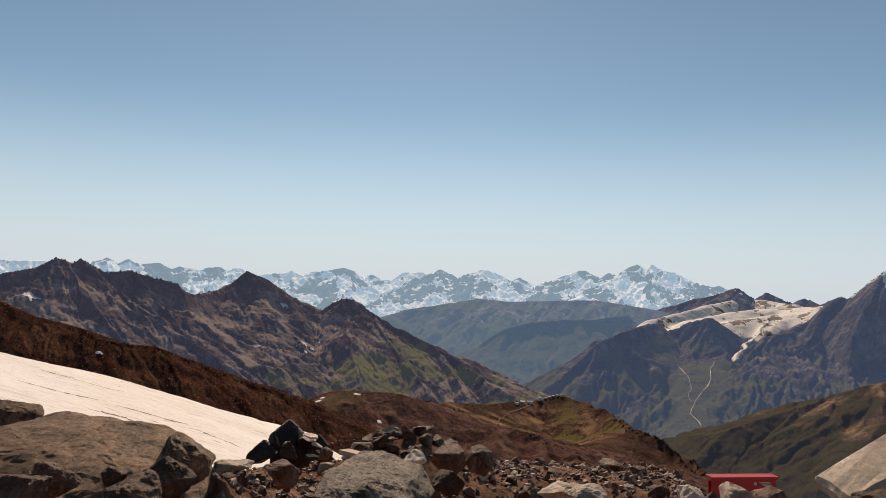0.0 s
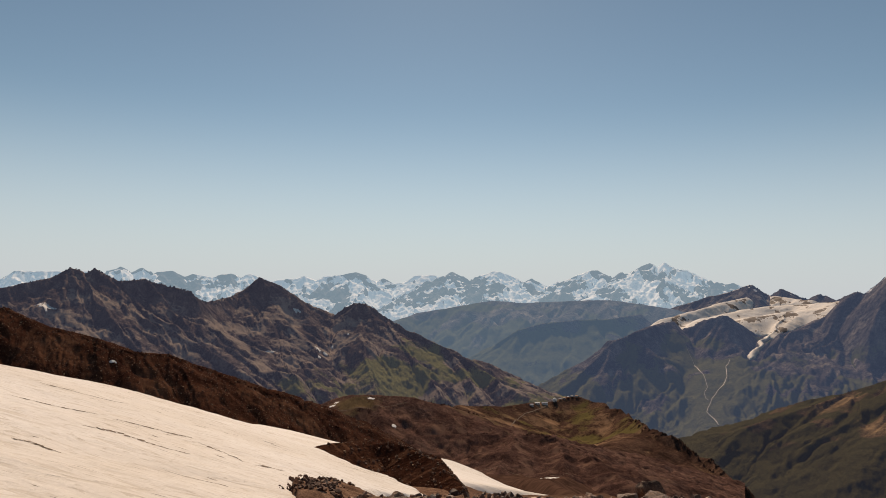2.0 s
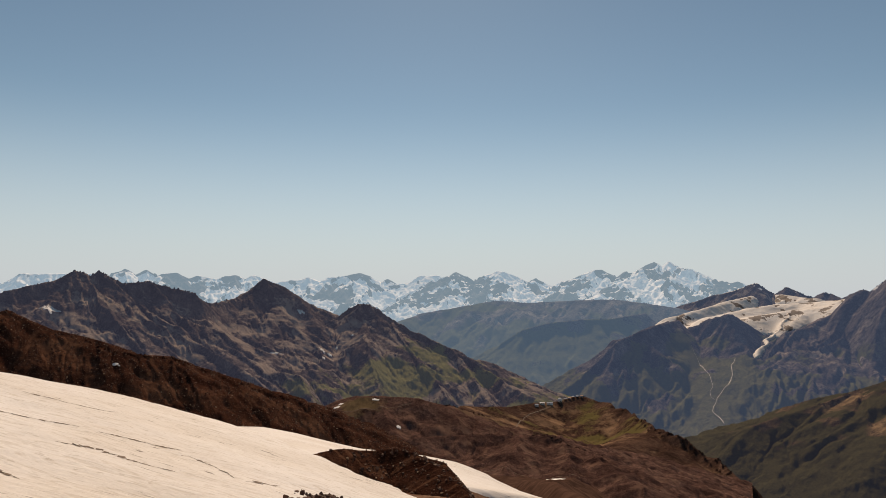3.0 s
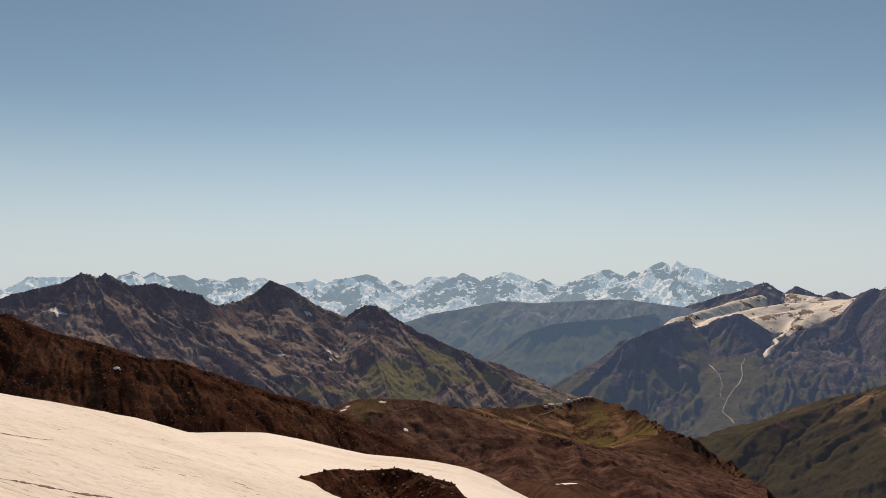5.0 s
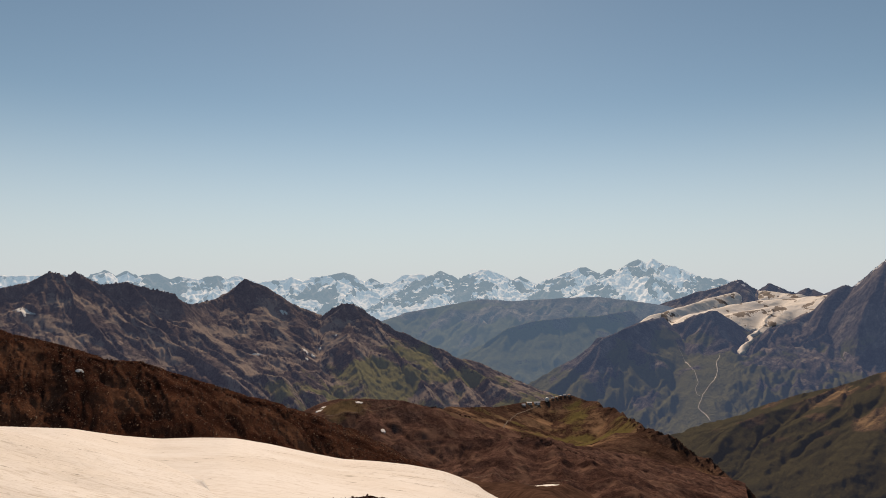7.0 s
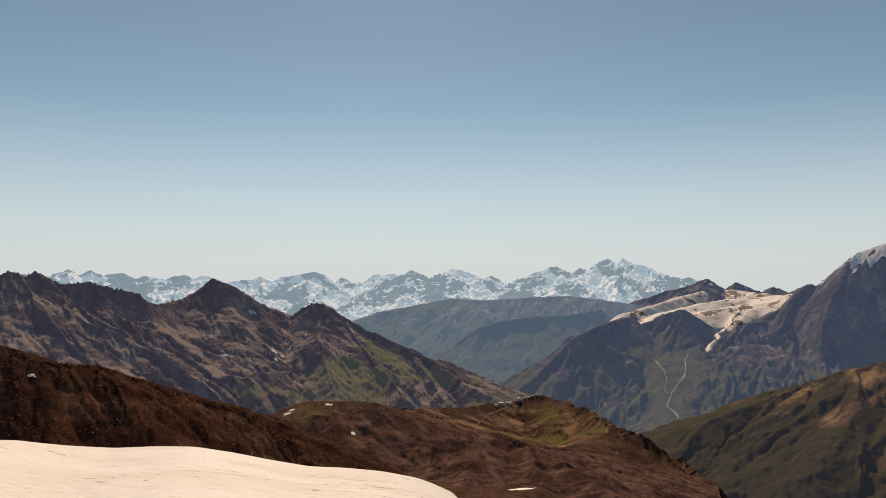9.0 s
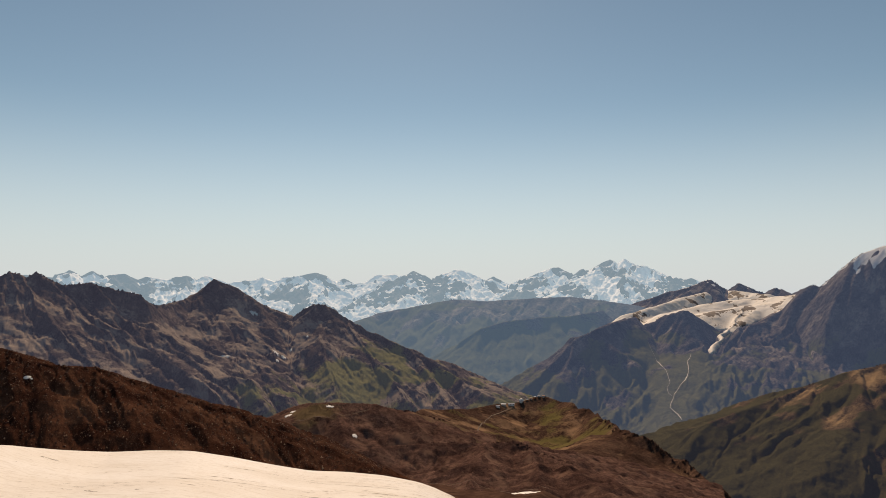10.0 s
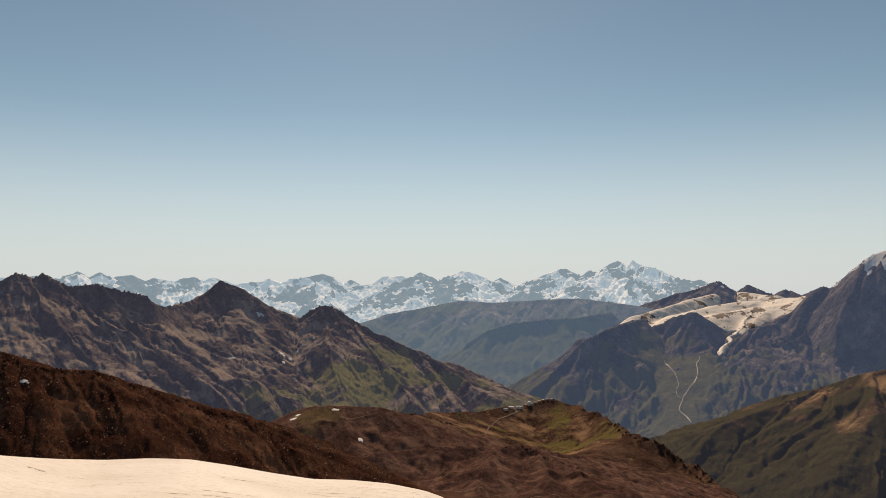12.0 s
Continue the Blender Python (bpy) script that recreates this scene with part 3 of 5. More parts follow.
def green_cover(X, Y, Z, S, D, F):
    return {"grass": 0.75 - 0.006 * (Z + 300) + 0.6 * fbm(X / 90, Y / 90, 4, 6), "scree": 0.28 + 0.005 * (Z + 260) + 0.6 * (F - 0.45) + 0.5 * fbm(X / 60, Y / 60, 4, 64)}


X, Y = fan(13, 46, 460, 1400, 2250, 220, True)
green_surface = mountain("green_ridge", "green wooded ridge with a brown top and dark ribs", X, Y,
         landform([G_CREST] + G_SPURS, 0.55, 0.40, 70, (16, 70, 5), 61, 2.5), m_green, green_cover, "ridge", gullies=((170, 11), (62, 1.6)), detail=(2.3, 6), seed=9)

# ---------- hills, flow and scree ----------

H_TOP = [(-21, 872, -161), (9, 944, -156), (28, 973, -162), (77, 1040, -174), (106, 1087, -177), (143, 1113, -178), (166, 1121, -175), (187, 1134, -171), (200, 1131, -172), (216, 1112, -177), (230, 1078, -173), (236, 1025, -172)]
H_FLANK = [(230, 1078, -173), (236, 1025, -172), (236, 942, -168), (233, 870, -165), (230, 809, -156), (242, 782, -162), (250, 756, -169), (259, 732, -169), (257, 687, -173), (259, 642, -173), (264, 593, -176), (269, 543, -177)]
H_SPURS = [
    ([(220, 821, -164), (184, 767, -164), (146, 703, -160)], 0.15, 0.6, 60),
    ([(219, 767, -167), (180, 692, -170), (140, 616, -173)], 0.2, 0.6, 50),
    ([(232, 719, -172), (198, 664, -173), (166, 608, -175)], 0.3, 0.7, 40),
    ([(78, 814, -175), (140, 854, -190), (181, 846, -189)], 0.02, 0.25, 60),
    ([(9, 944, -156), (17, 842, -160)], 0.3, 0.3, 40),
]


def hill_cover(X, Y, Z, S, D, F):
    hollow = smooth(150, 30, np.hypot(X - 155, (Y - 930) / 1.3))
    return {"grass": 0.04 + 0.5 * fbm(X / 80, Y / 80, 4, 6) + 0.5 * hollow, "snow": X * 0, "scree": 0.30 + 0.7 * (F - 0.4) + 0.5 * fbm(X / 40, Y / 40, 4, 74)}


hill_shape = landform([(H_TOP, 0.38, 0.26, 80), (H_FLANK, 0.8, 0.7, 40)] + H_SPURS, 0.4, 0.3, 40, (6, 36, 2.5), 71, 1.8)


def hill_height(X, Y):
    """The bench breaks off along its flank towards the valley and behind its top."""
    Z, S, D = hill_shape(X, Y)
    fx, fy = [p[0] for p in H_FLANK][::-1], [p[1] for p in H_FLANK][::-1]
    tx, ty = [p[0] for p in H_TOP], [p[1] for p in H_TOP]
    ragged = 9 * fbm(X / 40, Y / 40, 4, 72)
    return Z - 0.9 * np.maximum(0, X + ragged - np.interp(Y, fy, fx)) - 0.7 * np.maximum(0, Y + ragged - 15 - np.interp(X, tx, ty)) - 0.5 * np.maximum(0, 640 - Y), S, D


X, Y = fan(-8, 32, 620, 520, 1330, 240, True)
hill_surface = mountain("station_hill", "ochre and brown volcanic hill with a grassy hollow", X, Y, hill_height, m_hill, hill_cover, "hill", gullies=((80, 2.6), (34, 1.0), (15, 0.5)), detail=(0.8, 13), seed=10)

RH_CREST = [
    [(-140, 650, -127), (-137, 733, -130), (-124, 717, -119), (-110, 700, -111), (-88, 684, -104), (-58, 687, -105), (-37, 688, -107), (-22, 698, -114), (-7, 706, -128), (6, 714, -135), (22, 712, -143)],
    [(-73, 685, -106), (-63, 644, -115), (-54, 607, -123)],
]


def red_cover(X, Y, Z, S, D, F):
    return {"grass": 0.05 + 0.5 * fbm(X / 60, Y / 60, 4, 6) + 0.2 * smooth(-100, -112, Z), "snow": X * 0, "scree": 0.3 + 0.7 * (F - 0.4) + 0.5 * fbm(X / 25, Y / 25, 4, 84)}


X, Y = fan(-18, 6, 420, 450, 900, 170, True)
red_height = landform(RH_CREST, 0.45, 0.30, 40, (6, 30, 3.5), 81, 2.6)
red_surface = mountain("cinder_hill", "reddish brown cinder hill with small snow patches", X, Y, red_height, m_red, red_cover, "hill", gullies=((50, 1.6), (22, 0.8)), detail=(0.6, 5), seed=11)

F_CREST = [
    [(-63, 500, -113), (-37, 543, -116), (-14, 565, -117), (11, 575, -117), (49, 573, -116), (71, 575, -117), (81, 563, -119), (91, 546, -120), (102, 522, -121), (112, 487, -124)],
    [(49, 573, -116), (38, 492, -114), (31, 451, -116)],
    [(81, 563, -119), (76, 486, -116), (71, 435, -115)],
    [(91, 546, -120), (100, 466, -115), (105, 412, -111)],
    [(102, 522, -121), (121, 465, -118)],
]
X, Y = fan(-14, 22, 520, 380, 700, 150, True)
flow_surface = mountain("lava_flow", "dark purple-brown lobed lava flow", X, Y, landform(F_CREST, 0.45, 0.27, 14, (6, 20, 2.5), 91, 2.0, F_CREST[:1]), m_red,
         lambda X, Y, Z, S, D, F: {"grass": X * 0, "snow": X * 0, "scree": 0.2 + 0.6 * (F - 0.4) + 0.6 * fbm(X / 14, Y / 14, 4, 94)}, "lava flow", gullies=((30, 2.0), (13, 1.0)), detail=(1.2, 9), seed=12)

S_CREST = [(-246, 391, -15), (-224, 393, -26), (-202, 394, -32), (-188, 390, -37), (-176, 395, -39), (-162, 402, -41), (-153, 405, -45), (-135, 411, -51), (-119, 416, -58), (-106, 419, -62), (-91, 422, -67), (-79, 418, -72), (-68, 409, -79), (-57, 399, -85), (-48, 388, -91)]


def scree_cover(X, Y, Z, S, D, F):
    return {"snow": X * 0, "scree": 0.1 + 0.7 * (F - 0.4) + 0.7 * streaks(S, D, 9, 104)}


scree_height = landform([S_CREST], 0.36, 0.54, 24, (4, 14, 1.2), 101, 0.9)
X, Y = fan(-46, 5, 860, 285, 520, 190, True)
scree_surface = mountain("scree_ridge", "dark red-brown scree ridge strewn with boulders", X, Y, scree_height, m_scree, scree_cover, "ridge", gullies=((34, 1.7), (14, 0.8), (6.5, 0.35)), detail=(0.6, 4), seed=13)

LUMP_CREST = [(-16.1, 82.3, -18.5), (-14.3, 84.7, -18.6), (-12.0, 87.1, -18.9), (-9.6, 89.4, -19.4), (-6.8, 89.7, -19.2), (-5.0, 88.7, -19.3), (-3.2, 85.7, -19.6), (0.1, 77.3, -20.3), (2.0, 71.0, -20.5)]
lump_shape = landform([LUMP_CREST], 0.5, 0.42, 3, (0.8, 5, 0.5), 111, 0.35)


def lump_height(X, Y):
    """The mound breaks off along its side towards the valley."""
    Z, S, D = lump_shape(X, Y)
    return Z - 0.8 * np.maximum(0, X - 0.9 + 0.18 * (Y - 77)), S, D



gx, gy = np.meshgrid(np.linspace(-24, 8, 190), np.linspace(66, 104, 190))
mountain("moraine_mound", "dark brown rubble mound in the snow", gx, gy, lump_height, m_scree, lambda X, Y, Z, S, D, F: {"snow": X * 0, "scree": 0.2 + streaks(S, D, 1.5, 7)}, "mound")

# ---------- snow and ice ----------


def snow_material(name, turn, size, crack_size=1.0, relief=0.10, rocky=False, dirt=1.0):
    m, t, bsdf = nodes_of(name)
    fine = noise_node(t, 3.0 / size, 8, 0.65)
    streak = noise_node(t, 0.8 / size, 7, 0.66, (1.0, 2.6, 1.0), turn, 1.4)
    crack = noise_node(t, 0.5 * crack_size / size, 8, 0.62, (1.0, 4.0, 1.0), turn, 1.6)
    large = noise_node(t, 0.12 / size, 4, 0.5)
    pocks = noise_node(t, 2.2 / size, 5, 0.6, (1.0, 1.6, 1.0), turn, 0.6)
    crack = arith(t, "ADD", crack, arith(t, "MULTIPLY", arith(t, "SUBTRACT", large, 0.5), 0.35))
    col = mix(t, fine, (0.74, 0.71, 0.67), (0.88, 0.86, 0.83))
    col = mix(t, ramp(t, large, [(0.35, (0.45, 0.45, 0.45)), (0.6, (0, 0, 0))]), col, (0.66, 0.60, 0.52))
    col = mix(t, ramp(t, streak, [(0.36, (0.75 * dirt,) * 3), (0.5, (0, 0, 0))]), col, (0.54, 0.48, 0.40))
    col = mix(t, ramp(t, pocks, [(0.33, (0.7 * dirt,) * 3), (0.42, (0, 0, 0))]), col, (0.44, 0.38, 0.31))
    col = mix(t, ramp(t, crack, [(0.29, (1, 1, 1)), (0.335, (0, 0, 0))]), col, (0.13, 0.10, 0.075))
    if rocky:
        col = mix(t, cover(t, "rock", fine, 6.0, 0.8), col, mix(t, streak, (0.12, 0.105, 0.10), (0.24, 0.20, 0.18)))
    t.links.new(col, bsdf.inputs["Base Color"])
    bsdf.inputs["Roughness"].default_value = 0.75
    bsdf.inputs["Specular IOR Level"].default_value = 0.2
    bump(t, bsdf, mix(t, 0.5, fine, streak), relief * size)
    return m


X, Y = fan(-86, 6, 560, 5, 150, 340)
Z, edge = near_snow(X, Y)
Z = Z - 1.2 * smooth(0.2, -1.2, edge) - 3 * smooth(-1, -6, edge)
tagged(sheet("snowfield", X, Y, Z, snow_material("old_snow", -8, 1.6, dirt=0.75)), "old cream-white snowfield with dark dirt streaks", "snowfield")

X, Y = fan(-50, 10, 500, 105, 420, 240)
R, A = np.hypot(X, Y), np.degrees(np.arctan2(X, Y))
brow = [(-50, 190, -23), (-35, 215, -29.5), (-28, 238, -37), (-25, 258, -42.2), (-22.5, 288, -50.9), (-20, 316, -58.7), (-17.5, 312, -58.4), (-15, 296, -56.1), (-12.5, 298, -59.4), (-10, 309, -65.4), (-7.5, 326, -72.6), (-5, 344, -78.3), (-2.5, 347, -80.9), (0, 337, -81.3), (2.5, 335, -86.0), (6.3, 330, -95), (10, 330, -104)]
far, low = (np.interp(A, [p[0] for p in brow], [p[k] for p in brow]) for k in (1, 2))
for _ in range(8):
    far, low = blur(far), blur(low)
right = np.interp(Y, [100, 200, 250, 313, 340, 365, 420], [27, 23.5, 20, 14, 7, -10, -60])
edge = right - X + 2.5 * fbm(X / 30, Y / 30, 4, 4)
start = -1.2 - 0.235 * 105 * np.cos(np.radians(A)) - 0.10 * np.maximum(0, 105 * np.sin(np.radians(A)) + 20)
reach = (R - 105) / (far - 105)
Z = (start + (low - start) * np.minimum(reach, 1) - 0.25 * np.maximum(0, R - far) - 0.006 * np.maximum(0, R - far) ** 2
     + 0.5 * fbm(X / 70, Y / 70, 3, 15) * smooth(1.0, 0.7, reach) - 4 * smooth(1, -6, edge) - 0.8 * np.maximum(0, -edge - 1) - 5 * smooth(113, 105, R))
tagged(sheet("glacier", X, Y, Z, snow_material("glacier_ice", 20, 5.0, 1.0, 0.06, False, 0.5)), "smooth cream-white glacier tongue with fine streaks", "glacier")

GLACIER = (Z.copy(), 105, 420, -50, 10)


X, Y = fan(12, 33, 440, 2600, 3980, 210, True)
Zi, (Zr, S, D) = ice_height(X, Y), rock_height(X, Y)
Zs = Zi
for _ in range(30):
    Zs = blur(Zs)
Zs = np.where(np.hypot(X, Y) > 2950, Zs, Zi)
islands = smooth(0.3, 0.55, fbm(X / 70 + 0.3, Y / 100, 5, 139, 0.6)) * smooth(2850, 2950, np.hypot(X, Y))
Z = np.where(Zi > Zr, np.maximum(Zi, Zs) + 1.5 - 1.0 * islands, np.minimum(Zi, Zr) - 6)
tagged(sheet("hanging_glacier", X, Y, Z, snow_material("crevassed_ice", 40, 14.0, 1.0, 0.02, True, 0.3), {"rock": islands}), "crevassed hanging glacier with a narrow tongue", "glacier")

# ---------- ways, water and the station ----------


def part(name, bm, material, parent=None, label=""):
    mesh = bpy.data.meshes.new(name)
    bm.to_mesh(mesh)
    bm.free()
    mesh.materials.append(material)
    ob = new(name, mesh)
    if parent:
        ob.parent = parent
    return tagged(ob, label)


def plain(name, color, rough=0.8, vary=0.25, scale=3.0, relief=0.0, metal=0.0):
    m, t, bsdf = nodes_of(name)
    n = noise_node(t, scale, 7, 0.65)
    lo, hi = tuple(c * (1 - vary) for c in color), tuple(min(1, c * (1 + vary)) for c in color)
    t.links.new(mix(t, n, lo, hi), bsdf.inputs["Base Color"])
    bsdf.inputs["Roughness"].default_value = rough
    bsdf.inputs["Metallic"].default_value = metal
    if relief:
        bump(t, bsdf, n, relief)
    return m


def ribbon(name, label, category, pts, width, height, material, lift, steps=14):
    """A strip that follows the land along a line in plan."""
    p = np.array(pts, float)
    at = np.linspace(0, len(p) - 1, steps * (len(p) - 1) + 1)
    x, y = np.interp(at, range(len(p)), p[:, 0]), np.interp(at, range(len(p)), p[:, 1])
    x, y = x + width * 0.8 * fbm(at / 2.3, at * 0 + 3.3, 3, 5), y + width * 0.8 * fbm(at / 2.1, at * 0 + 8.3, 3, 6)
    dx, dy = np.gradient(x), np.gradient(y)
    n = np.hypot(dx, dy)
    wide = width * (4 if category == "stream" else 1)
    w = width * (0.5 + 0.25 * fbm(at * 1.3, at * 0 + 1.1, 3, 7))
    rows = [np.stack([x + k * w * dy / n, y - k * w * dx / n]) for k in (-1, -0.5, 0, 0.5, 1)]
    X, Y = np.array([r[0] for r in rows]), np.array([r[1] for r in rows])
    Z = np.maximum.reduce([height(X + a, Y + b) for a in (-wide, 0, wide) for b in (-wide, 0, wide)]) + lift
    ob = sheet(name, X, Y, Z, material)
    return tagged(ob, label, category)


m_track = plain("pale_track_dust", (0.18, 0.125, 0.088), 0.95, 0.3, 0.2)
m_water = plain("glacial_stream", (0.34, 0.32, 0.29), 0.6, 0.3, 0.05)
hill_z = lambda X, Y: np.maximum(hill_surface(X, Y), slope(X, Y))
massif_z = lambda X, Y: np.maximum(massif_surface(X, Y), slope(X, Y))
ribbon("vehicle_track", "pale dusty track across the hill", "track", [(68, 850), (79, 940), (95, 1009), (120, 1068), (146, 1101)], 1.2, hill_z, m_track, 0.2)
ribbon("vehicle_track", "faint pale track over the cinder hill", "track", [(-102, 650), (-74, 654), (-56, 663), (-42, 673)], 0.7, lambda X, Y: np.maximum(red_surface(X, Y), slope(X, Y)), plain("faint_track", (0.13, 0.085, 0.06), 0.95, 0.3, 0.2), 0.4)
ribbon("stream", "white glacier stream down the mountain foot", "stream", STREAMS[0], 1.7, massif_z, m_water, 3)
ribbon("stream", "thin white stream in a gully", "stream", STREAMS[1], 1.0, massif_z, m_water, 3)
ribbon("stream", "thin branch of the white stream", "stream", [(819, 2311), (799, 2281), (787, 2238), (791, 2220)], 1.0, massif_z, m_water, 3)
ribbon("stream", "thin pale meltwater line over the lava flow", "stream", [(2, 478), (16, 470), (30, 462), (46, 458), (62, 452), (74, 440)], 0.3, lambda X, Y: np.maximum(flow_surface(X, Y), slope(X, Y)), m_track, 0.15)
ribbon("valley_road", "pale road on the valley floor", "road", [(658, 1604), (684, 1598), (691, 1560), (684, 1498), (681, 1450)], 9.0, slope, m_track, 4)



def streak(pts, seed, width):
    """A groove of dark dirt melted into the snow."""
    p = np.array(pts, float)
    at = np.linspace(0, len(p) - 1, 30 * (len(p) - 1) + 1)
    x, y = np.interp(at, range(len(p)), p[:, 0]), np.interp(at, range(len(p)), p[:, 1])
    wave = 0.25 * fbm(at * 3.1, at * 0 + seed, 4, seed) + 0.10 * fbm(at * 15, at * 0 + seed, 3, seed + 3)
    dx, dy = np.gradient(x), np.gradient(y)
    n = np.hypot(dx, dy)
    w = np.maximum(0.004, width * (0.3 + 1.3 * fbm(at * 5.3, at * 0 + 4.4, 5, seed + 1, 0.7)) * smooth(0, 0.4, at) * smooth(len(p) - 1, len(p) - 1.4, at))
    rows = [np.stack([x + (wave + k * w) * dy / n, y + wave - k * w * dx / n]) for k in (-1, 0, 1)]
    X, Y = np.array([r[0] for r in rows]), np.array([r[1] for r in rows])
    ob = sheet("dirt_streak", X, Y, near_snow(X, Y)[0] + 0.015 + 0.01 * np.array([[0], [1], [0]]), m_dirt)
    ob.parent = bpy.data.objects["snowfield"]
    tagged(ob, "dark dirt line melted into the snow")


m_dirt = plain("dirt_in_snow", (0.16, 0.115, 0.08), 0.9, 0.6, 2.5)
for n, pts in enumerate([
    [(-22.4, 38.1), (-21.1, 39.5), (-19.4, 41.1)],
    [(-16.1, 33.2), (-15.3, 34.5), (-13.9, 34.5), (-12.0, 35.0)],
    [(-18.5, 41.2), (-17.5, 42.1), (-16.3, 42.9), (-15.2, 44.1)],
    [(-14.3, 25.1), (-13.7, 25.6), (-12.5, 24.9)],
    [(-10.0, 38.3), (-9.1, 41.3)],
    [(-14.4, 42.7), (-12.8, 41.9), (-10.5, 38.3)],
    [(-27.5, 49.3), (-25.1, 50.4), (-23.8, 54.2)],
]):
    streak(pts, 40 + n, (0.16, 0.22, 0.14)[n % 3])


def snow_patch(x, y, rx, ry, height, seed):
    """A late patch of snow filling a hollow of the slope."""
    A, Q = np.meshgrid(np.linspace(0, 2 * np.pi, 29)[:-1], np.linspace(0.02, 1, 7))
    Q = Q * (1 + 0.8 * fbm(np.cos(A) * 1.8, np.sin(A) * 1.8, 4, seed))
    X, Y = x + rx * Q * np.cos(A), y + ry * Q * np.sin(A)
    Z, mid = height(X, Y), float(height(np.array([[x]], float), np.array([[y]], float))[0, 0])
    Z = np.maximum(Z + 0.15, mid + 0.62 * (Z - mid) + 0.12) - 2.5 * smooth(0.78, 1.15, Q)
    tagged(sheet("snow_patch", X, Y, Z, m_patch, closed=True), "small bright patch of old snow in a hollow", "snow patch", "late snow patches")


m_patch = plain("old_patch_snow", (0.80, 0.78, 0.75), 0.8, 0.1, 0.3)
for n, (x, y, rx, ry) in enumerate([(-402.4, 1568.9, 17, 6), (-312.1, 1642.8, 9, 10), (-294.7, 1643.6, 6, 6), (-289.5, 1706.2, 4, 6), (-300.3, 1602.4, 4, 6), (-403.7, 1823.1, 12, 7), (-259.3, 1756.6, 4, 4), (-796.0, 1371.0, 16, 14)]):
    snow_patch(x, y, rx, ry, left_surface, 30 + n)
for n, (x, y, rx, ry) in enumerate([(-76.7, 675.5, 5, 2.6), (-50.6, 627.4, 2.6, 4), (-112.3, 672.5, 4, 4), (-109.9, 681.3, 3, 4)]):
    snow_patch(x, y, rx, ry, red_surface, 50 + n)
for x, y, rx, ry in [(-179.1, 375.7, 2.6, 1.3)]:
    snow_patch(x, y, rx, ry, scree_surface, 60)
for n, (x, y, rx, ry) in enumerate([(59.6, 435.4, 11, 10)]):
    snow_patch(x, y, rx, ry, lambda X, Y: np.maximum(slope(X, Y), flow_surface(X, Y)), 70 + n)


def glacier_z(x, y):
    """Height of the glacier's surface."""
    g, r0, r1, a0, a1 = GLACIER
    i = np.clip(np.log(np.hypot(x, y) / r0) / math.log(r1 / r0) * (g.shape[0] - 1), 0, g.shape[0] - 1.001)
    j = np.clip((np.degrees(np.arctan2(x, y)) - a0) / (a1 - a0) * (g.shape[1] - 1), 0, g.shape[1] - 1.001)
    a, b = i.astype(int), j.astype(int)
    u, v = i - a, j - b
    return (g[a, b] * (1 - v) + g[a, b + 1] * v) * (1 - u) + (g[a + 1, b] * (1 - v) + g[a + 1, b + 1] * v) * u


m_groove = plain("dirty_melt_groove", (0.40, 0.34, 0.28), 0.9, 0.5, 0.6)
groove = np.random.RandomState(37)
for n in range(44):
    at = np.linspace(0, 1, 60)
    x0, y0, run = groove.uniform(-62, 18), groove.uniform(190, 300), groove.uniform(12, 40)
    x = x0 + run * at * 0.85 + 0.9 * fbm(at * 4, at * 0 + n, 4, 200 + n)
    y = y0 + run * at * 0.55 + 0.9 * fbm(at * 4, at * 0 + n, 4, 300 + n)
    w = np.maximum(0.02, 0.34 * (0.3 + fbm(at * 7, at * 0 + n, 4, 400 + n, 0.7))) * smooth(0, 0.2, at) * smooth(1, 0.8, at)
    gx, gy = np.array([x + k * 0.54 * w for k in (-1, 0, 1)]), np.array([y - k * 0.84 * w for k in (-1, 0, 1)])
    ob = sheet("melt_groove", gx, gy, glacier_z(gx, gy) + 0.06, m_groove)
    ob.parent = bpy.data.objects["glacier"]
    tagged(ob, "dirty melt line on the ice")

m_white = plain("white_painted_metal", (0.75, 0.74, 0.72), 0.5, 0.1, 0.5)
m_wall = plain("weathered_wall", (0.62, 0.58, 0.53), 0.9, 0.2, 0.5)
m_roof = plain("grey_sheet_roof", (0.45, 0.46, 0.48), 0.5, 0.15, 0.4)
m_dark = plain("dark_opening", (0.03, 0.03, 0.035), 0.4, 0.1, 1.0)


def box(bm, x, y, z, sx, sy, sz, turn=0.0):
    m = Matrix.Translation((x, y, z)) @ Matrix.Rotation(turn, 4, "Z") @ Matrix.Diagonal((sx, sy, sz, 1))
    return bmesh.ops.create_cube(bm, size=1, matrix=m)["verts"]


def observatory(x, y, z):
    base = tagged(new("observatory"), "white domed observatory on a round drum", "building")
    base.location = (x, y, z)
    bm = bmesh.new()
    bmesh.ops.create_cone(bm, cap_ends=True, segments=32, radius1=3.1, radius2=3.1, depth=4, matrix=Matrix.Translation((0, 0, 0.0)))
    part("drum", bm, m_wall, base)
    bm = bmesh.new()
    bmesh.ops.create_uvsphere(bm, u_segments=32, v_segments=16, radius=3.4, matrix=Matrix.Translation((0, 0, 2)))
    bmesh.ops.delete(bm, geom=[v for v in bm.verts if v.co.z < 1.9], context="VERTS")
    dome = part("dome", bm, m_white, base, "white metal dome")
    bm = bmesh.new()
    box(bm, 0, -2.5, 3.9, 1.0, 1.9, 2.0)
    part("shutter", bm, m_roof, dome)
    bm = bmesh.new()
    box(bm, 1.0, -2.9, 0.4, 1.0, 0.3, 2.0)
    part("door", bm, m_dark, base)


